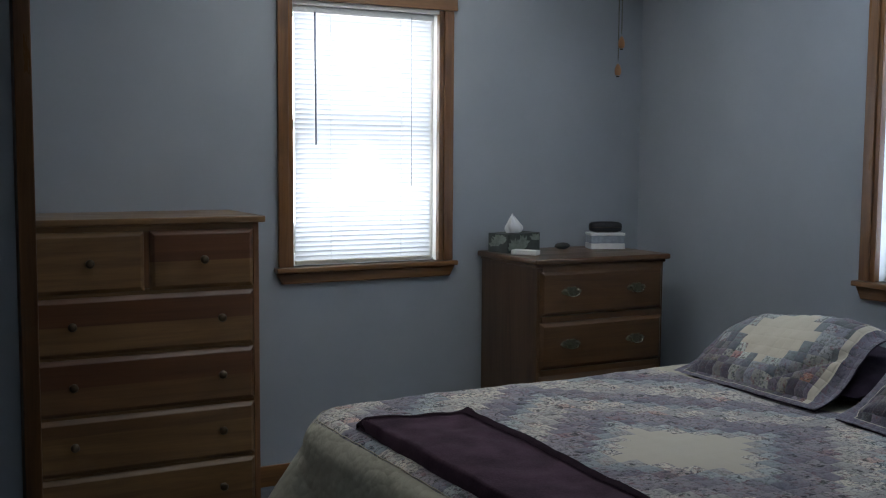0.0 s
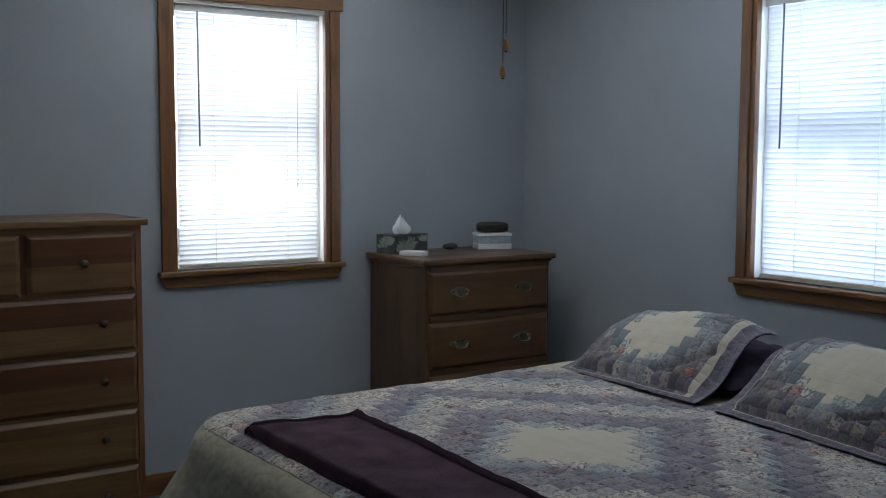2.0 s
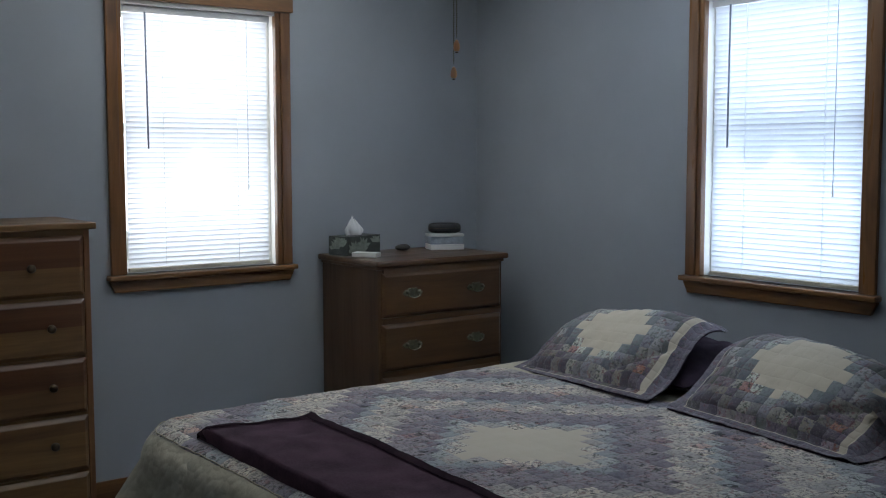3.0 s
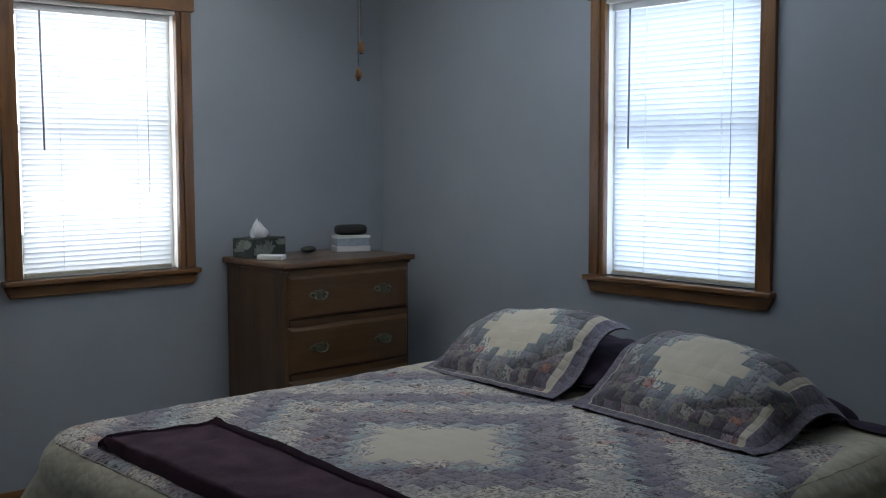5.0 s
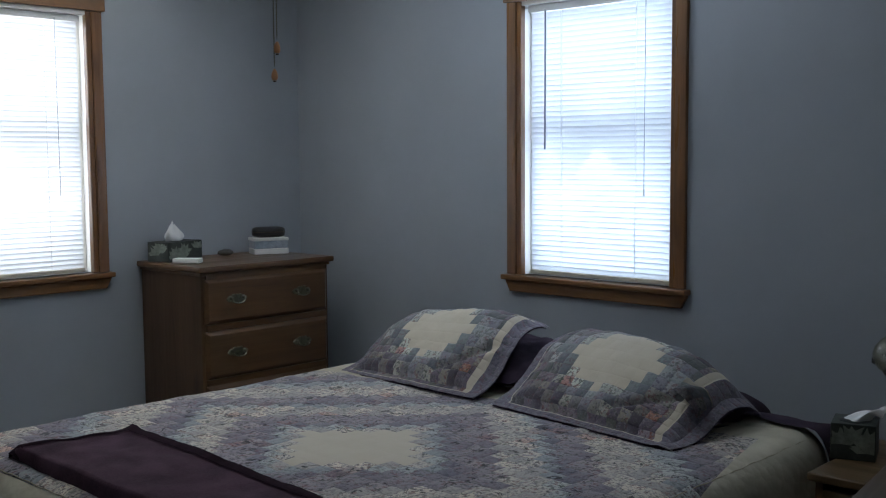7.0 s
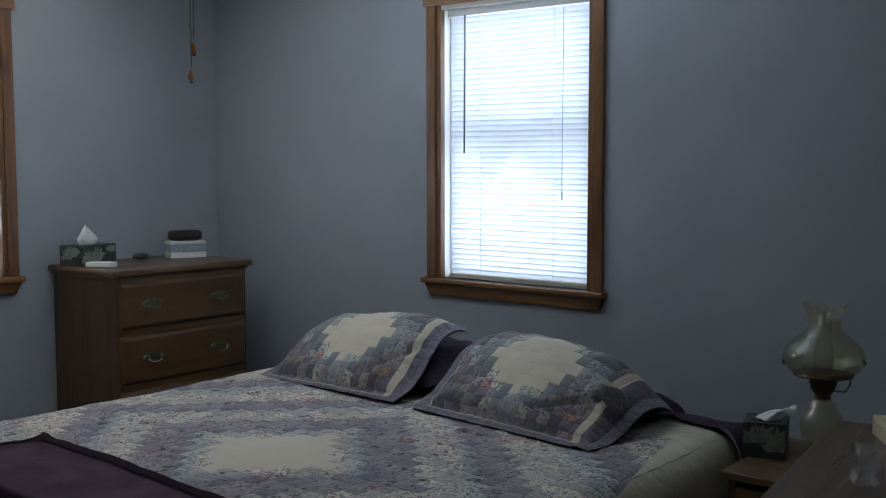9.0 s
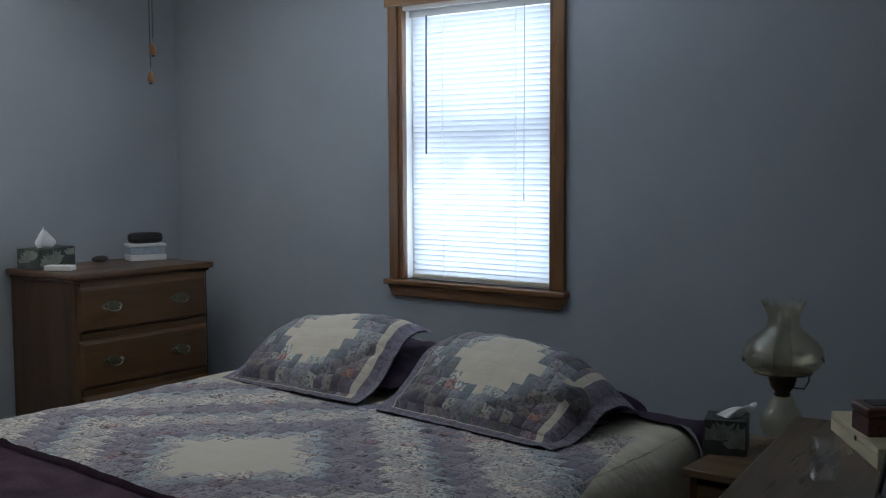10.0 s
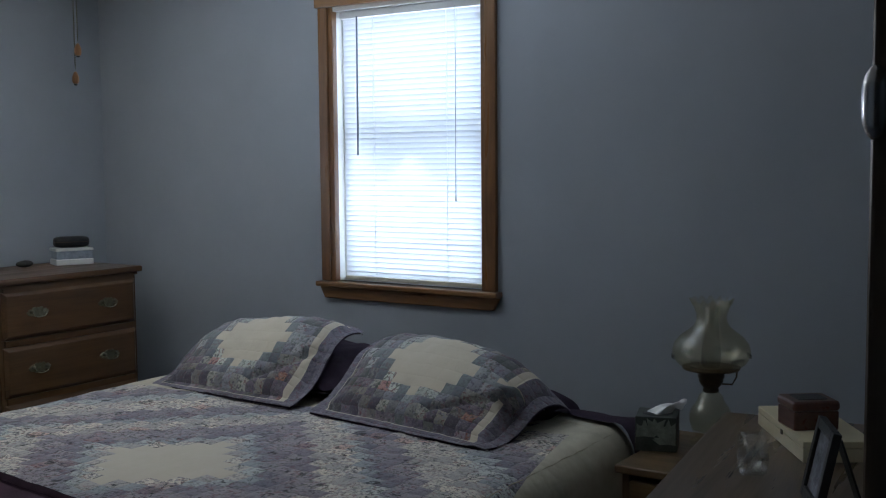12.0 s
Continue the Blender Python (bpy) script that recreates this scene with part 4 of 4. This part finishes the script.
def tissue_box(m, label, tall, flat, hl=0.11):
    tb = thing("tissue_box", m, label, "tissue box", group="tissue boxes")
    part("carton", bm_box(-hl, hl, -0.062, 0.062, 0, tall, 0.002), CARD, tb, "dark green printed carton")
    rnd = random.Random(int(tall * 1000))
    # printed leaves as thin raised shapes on the two seen faces and the top
    for face in range(2):
        bm = bmesh.new()
        for k in range(7 if face == 0 else 4):
            c0 = (2 * rnd.random() - 1) * (hl - 0.015) if face == 0 else (-0.05 + 0.1 * rnd.random())
            h0 = tall * (0.15 + 0.45 * rnd.random())
            for q in range(5):
                a = radians(-70 + 35 * q + rnd.uniform(-8, 8))
                ln, wd = 0.040 + 0.014 * rnd.random(), 0.0095
                way, nrm = Vector((math.sin(a), math.cos(a))), Vector((math.cos(a), -math.sin(a)))
                pts = [Vector((c0, h0)), Vector((c0, h0)) + way * ln * 0.5 + nrm * wd, Vector((c0, h0)) + way * ln, Vector((c0, h0)) + way * ln * 0.5 - nrm * wd]
                lim = hl - 0.003 if face == 0 else 0.058
                vs = []
                for p in pts:
                    s, z = max(-lim, min(lim, p.x)), max(0.004, min(tall - 0.004, p.y))
                    off = 0.0006 + 0.00012 * (q + k)
                    vs.append(bm.verts.new((s, -0.062 - off, z) if face == 0 else (-hl - off, s, z)))
                bm.faces.new(vs)
        part("leaf_print", bm, LEAF, tb, "pale leaf print")
    # a black disc on the closed top stands for the shade inside the slot
    part("opening", bm_lathe([(0, 0.0006), (0.045, 0.0006), (0.046, 0.0)], 20, centre=(0, 0, tall)), BLACKV, tb)

    def fn(u, v):
        a = u * 2 * math.pi
        if flat:   # a sheet that has flopped over to one side
            r = 0.034 * (1 - 0.75 * v) + 0.004 * math.sin(3 * a + 3 * v)
            return Vector((r * math.cos(a) + flat * v + 0.006 * math.sin(2 * a), r * 0.8 * math.sin(a), tall - 0.004 + 0.036 * math.sin(2.0 * v) + 0.012 * v * math.cos(a) + 0.006 * v * math.sin(3 * a)))
        r = 0.016 + 0.030 * math.sin(math.pi * min(1, 0.12 + 0.95 * v)) ** 0.7 + 0.006 * math.sin(3 * a + 4 * v) + 0.003 * math.sin(7 * a - 3 * v)
        r *= 1.0 - 0.55 * v * v
        return Vector((r * 1.25 * math.cos(a) - 0.010 * v, r * 0.6 * math.sin(a), tall - 0.004 + 0.078 * v + 0.014 * v * math.cos(a + 2.6) + 0.006 * v * math.sin(5 * a)))
    part("tissue", bm_grid(48, 14, fn), TISSUE, tb, "white tissue pulled up")
    return tb


def oil_lamp(m):
    """An old oil lamp made of amber glass: bulbous font, burner and a waisted, crimped shade."""
    lp = thing("oil_lamp", m, "antique oil lamp with amber glass font and fluted glass shade", "lamp")
    font = [(0, 0.0), (0.058, 0.0), (0.062, 0.008), (0.046, 0.02), (0.041, 0.028), (0.055, 0.045), (0.063, 0.070), (0.064, 0.090), (0.056, 0.114), (0.043, 0.130), (0.038, 0.140), (0.037, 0.150), (0.027, 0.158), (0.024, 0.165)]
    part("font", bm_lathe(font + [(0.021, 0.164), (0.033, 0.148), (0.040, 0.128), (0.053, 0.112), (0.061, 0.088), (0.060, 0.070), (0.050, 0.046), (0, 0.040)], 40), LAMPGLASS, lp, "amber glass font")
    burner = [(0, 0.160), (0.022, 0.160), (0.025, 0.168), (0.021, 0.173), (0.030, 0.182), (0.037, 0.196), (0.036, 0.202), (0.040, 0.206), (0.039, 0.222), (0.036, 0.228), (0.084, 0.230), (0.086, 0.236), (0.03, 0.235), (0, 0.235)]
    part("burner", bm_lathe(burner, 32), DARKKNOB, lp, "tarnished metal burner")
    part("wick_knob", bm_tube([(0.02, -0.01, 0.183), (0.03, -0.055, 0.183), (0.035, -0.066, 0.205), (0.035, -0.068, 0.236)], 0.0028, 6), DARKKNOB, lp)
    outer = [(0.085, 0.237), (0.102, 0.249), (0.113, 0.267), (0.116, 0.287), (0.110, 0.308), (0.094, 0.328), (0.070, 0.346), (0.053, 0.361), (0.0455, 0.378), (0.046, 0.396), (0.053, 0.418), (0.062, 0.438)]
    n = 84
    bm = bmesh.new()
    rings = []
    for prof, off in ((outer, 0.0), (outer[::-1], -0.0028)):
        for r, z in prof:
            ring = []
            for i in range(n):
                a = 2 * math.pi * i / n
                crimp = max(0.0, (z - 0.41) / 0.026)
                rr = r + off + 0.006 * crimp * math.cos(14 * a)
                ring.append(bm.verts.new((rr * math.cos(a), rr * math.sin(a), z + 0.006 * crimp * math.cos(14 * a + 0.8))))
            rings.append(ring)
    for a, c in zip(rings, rings[1:] + rings[:1]):
        for i in range(n):
            bm.faces.new((a[i], a[(i + 1) % n], c[(i + 1) % n], c[i])).smooth = True
    part("shade", bm, LAMPGLASS, lp, "amber glass shade with a crimped rim")
    for k in range(6):   # etched sprigs round the widest part
        bm = bmesh.new()
        for j in range(5):
            a = radians(60 * k + 5 * (j - 2))
            for up in (-1, 1):
                bm_tube([(0.1148 * math.cos(a), 0.1148 * math.sin(a), 0.268 + 0.001 * j), (0.1155 * math.cos(a + 0.05), 0.1155 * math.sin(a + 0.05), 0.269 + 0.006 * up)], 0.0013, 5, bm)
        part("sprig", bm, STONE, lp, "dark painted sprig")
    chim = [(0.024, 0.237), (0.030, 0.262), (0.028, 0.30), (0.021, 0.34), (0.019, 0.415)]
    part("chimney", bm_lathe(chim + [(r - 0.0015, z) for r, z in chim[::-1]], 24), CLEAR, lp, "clear glass chimney")


nightstand()
tissue_box(pose(2.99, 1.247, 0.601, 0, 0, -72), "dark green leaf-printed tissue cube on the nightstand", 0.102, 0.075, 0.060)
oil_lamp(pose(3.097, 1.123, 0.60))

# ---- long dresser with things on it ----
DA = 8.4
DM = pose(1.99, 0.60, 0, 0, 0, DA)


def long_dresser():
    ld = thing("long_dresser", DM, "long dark brown wooden dresser against the wall", "dresser")
    hx, yb, yf = 0.76, -0.235, 0.235
    part("top", bm_box(-hx, hx, yb, yf, 0.775, 0.80, 0.005, 3), WALNUT_X, ld, "dark wooden top")
    part("side_panel", bm_box(-hx + 0.015, -hx + 0.037, yb + 0.01, yf - 0.015, 0, 0.774), WALNUT_Z, ld)
    part("side_panel", bm_box(hx - 0.037, hx - 0.015, yb + 0.01, yf - 0.015, 0, 0.774), WALNUT_Z, ld)
    part("back_panel", bm_box(-hx + 0.037, hx - 0.037, yb + 0.012, yb + 0.024, 0.05, 0.774), WALNUT_Z, ld)
    for i in range(3):
        for j in range(3):
            x0 = -hx + 0.04 + i * (2 * hx - 0.08) / 3
            part("drawer", bm_box(x0 + 0.005, x0 + (2 * hx - 0.08) / 3 - 0.005, yf - 0.035, yf - 0.010, 0.07 + j * 0.235, 0.295 + j * 0.235, 0.006), WALNUT_X, ld)


long_dresser()

cb = thing("keepsake_box", pose(2.515, 0.667, 0.801, 0, 0, 33.2), "shallow cream lacquered box with a small latch on the dresser", "box")
part("base", bm_box(-0.175, 0.175, -0.078, 0.078, 0, 0.030, 0.002), CREAMBOX, cb)
part("lid", bm_box(-0.175, 0.175, -0.078, 0.078, 0.0308, 0.046, 0.003), CREAMBOX, cb, "cream lid")
part("latch", bm_box(-0.030, -0.018, 0.078, 0.081, 0.025, 0.036, 0.001), DARKKNOB, cb, "small metal latch")
rb = thing("wooden_box", pose(2.475, 0.668, 0.8475, 0, 0, 39), "red-brown wooden trinket box with a low domed lid", "box")
part("base", bm_box(-0.046, 0.046, -0.052, 0.052, 0, 0.042, 0.003), REDBOX, rb)
part("lid", bm_box(-0.049, 0.049, -0.055, 0.055, 0.043, 0.066, 0.010, 4), REDBOX, rb, "polished domed lid")
part("inlay", bm_box(-0.028, 0.028, -0.034, 0.034, 0.0656, 0.0675, 0.0008), BLACKV, rb, "dark inlay")

jar = thing("glass_jar", pose(2.180, 0.696, 0.801), "small clear ribbed glass jar lying on its side on the dresser", "jar")
turn = Matrix.Translation((0, 0, 0.0465)) @ Matrix.Rotation(radians(29), 4, "Z") @ Matrix.Rotation(radians(-90), 4, "X") @ Matrix.Translation((0, 0, -0.022))
prof = [(0, 0.0), (0.038, 0.0), (0.044, 0.003)] + [(0.0455 - 0.002 * (k % 2), 0.006 + 0.004 * k) for k in range(6)] + [(0.0455, 0.032), (0.042, 0.038), (0.043, 0.046)]
bm = bm_lathe(prof + [(0.039, 0.045), (0.038, 0.036), (0.040, 0.030), (0.040, 0.010), (0, 0.008)], 40)
bm.transform(turn)
part("body", bm, CLEAR, jar)
bm = bm_lathe([(0.0415, 0.042), (0.0455, 0.043), (0.0458, 0.049), (0.0415, 0.050), (0.0415, 0.042)], 40)
bm.transform(turn)
part("rim", bm, CLEAR, jar, "thick glass rim")

pf = thing("picture_frame", pose(2.047, 0.541, 0.801, 0, 0, 205), "dark wooden picture frame standing on the dresser", "picture frame")
lean = Matrix.Rotation(radians(-12), 4, "X")
bm = bm_box(-0.075, -0.055, -0.012, 0.004, 0, 0.158, 0.002)
bm_box(0.055, 0.075, -0.012, 0.004, 0, 0.158, 0.002, bm=bm)
bm_box(-0.055, 0.055, -0.012, 0.004, 0, 0.02, 0.002, bm=bm)
bm_box(-0.055, 0.055, -0.012, 0.004, 0.138, 0.158, 0.002, bm=bm)
bm.transform(lean)
part("frame", bm, BLACKV, pf, "dark moulded frame")
bm = bm_box(-0.056, 0.056, -0.005, -0.003, 0.019, 0.139)
bm.transform(lean)
part("photograph", bm, PHOTO, pf, "faded grey photograph")
bm = bm_box(-0.035, 0.035, 0.0, 0.004, 0.0, 0.14)
bm.transform(Matrix.Translation((0, 0.085, 0)) @ Matrix.Rotation(radians(18), 4, "X"))
part("easel", bm, BLACKV, pf, "easel back leg")

# ---- things on the corner dresser ----
ZD = 0.996
tissue_box(pose(2.70, 4.285, ZD, 0, 0, 14.5), "dark green leaf-printed tissue box on the corner dresser", 0.088, 0.0)
wp = thing("white_packet", pose(2.655, 4.115, ZD, 0, 0, -55), "small flat white packet on the corner dresser", "packet")
part("body", bm_box(-0.06, 0.06, -0.03, 0.03, 0, 0.022, 0.005, 3), WHITEP, wp)
st = thing("stone_dish", pose(2.985, 4.30, ZD), "small dark oval stone on the corner dresser", "stone")
bm = bmesh.new()
bmesh.ops.create_uvsphere(bm, u_segments=20, v_segments=12, radius=1)
for v in bm.verts:
    k = 1 + 0.08 * noise.noise(v.co * 2)
    v.co = Vector((0.042 * v.co.x * k, 0.028 * v.co.y * k, 0.015 + 0.0155 * v.co.z * k))
part("body", bm, STONE, st, smooth=True)
ct = thing("plastic_case", pose(3.19, 4.235, ZD, 0, 0, -22), "white and cloudy blue plastic case on the corner dresser", "case")
part("base", bm_box(-0.085, 0.085, -0.055, 0.055, 0, 0.027, 0.004, 3), WHITEP, ct, "white base")
part("body", bm_box(-0.083, 0.083, -0.053, 0.053, 0.0275, 0.064, 0.004, 3), CLOUDY, ct, "cloudy blue-grey band")
part("lid", bm_box(-0.086, 0.086, -0.056, 0.056, 0.0645, 0.078, 0.004, 3), WHITEP, ct, "pale lid")
gc = thing("glasses_case", pose(3.19, 4.235, ZD + 0.0785, 0, 0, -22), "black oval spectacle case on the plastic case", "case")
bm = bmesh.new()
bmesh.ops.create_uvsphere(bm, u_segments=28, v_segments=14, radius=1)
for v in bm.verts:
    s = lambda a, p: math.copysign(abs(a) ** p, a)
    v.co = Vector((0.080 * s(v.co.x, 0.45), 0.036 * s(v.co.y, 0.6), 0.026 + 0.026 * s(v.co.z, 0.5)))
part("shell", bm, BLACKV, gc, smooth=True)
part("seam", bm_tube([(0.0805 * math.copysign(abs(math.cos(a)) ** 0.45, math.cos(a)), 0.0365 * math.copysign(abs(math.sin(a)) ** 0.6, math.sin(a)), 0.026) for a in [2 * math.pi * i / 40 for i in range(41)]], 0.0012, 5), DARKKNOB, gc)

# ---- pull chains of the ceiling fan ----


def pull_chain(x, y, z, label):
    pc = thing("pull_chain", pose(x, y, 0), label, "pull chain", group="pull chains")
    bm = bmesh.new()
    zz = z + 0.03
    while zz < z + 0.42:
        bmesh.ops.create_icosphere(bm, subdivisions=1, radius=0.0021, matrix=Matrix.Translation((0, 0, zz)))
        zz += 0.0052
    bm_tube([(0, 0, z + 0.02), (0, 0, ZC - 0.01)], 0.0007, 5, bm)
    part("chain", bm, BRASS, pc, "tarnished beaded chain")
    bob = [(0, z - 0.0125), (0.0055, z - 0.012), (0.0078, z - 0.006), (0.0074, z + 0.003), (0.0048, z + 0.010), (0.0028, z + 0.014), (0, z + 0.015)]
    part("bob", bm_lathe(bob, 16), BOB, pc, "turned wooden bob")
    part("tip", bm_lathe([(0, z - 0.0165), (0.0035, z - 0.016), (0.004, z - 0.0135), (0, z - 0.013)], 12), DARKKNOB, pc)
    part("mount", bm_lathe([(0, ZC - 0.012), (0.012, ZC - 0.010), (0.014, ZC), (0, ZC)], 12), BRASS, pc)


pull_chain(1.5813, 2.0512, 1.713, "beaded pull chain with a turned wooden bob, the shorter one")
pull_chain(1.5758, 2.0554, 1.650, "beaded pull chain with a turned wooden bob, the longer one")

# steel cap added to give the glint on the varnished doorway lining
pl = thing("lining_glint", pose(DR - 0.009, YS - 0.003, 1.499), "rounded bright steel cap in place of a glint on the door lining", "door catch")
bm = bmesh.new()
bmesh.ops.create_uvsphere(bm, u_segments=20, v_segments=14, radius=1)
for v in bm.verts:
    v.co = Vector((0.014 * v.co.x, 0.012 * v.co.y, 0.030 * math.copysign(abs(v.co.z) ** 0.7, v.co.z)))
part("cap", bm, STEEL, pl, smooth=True)
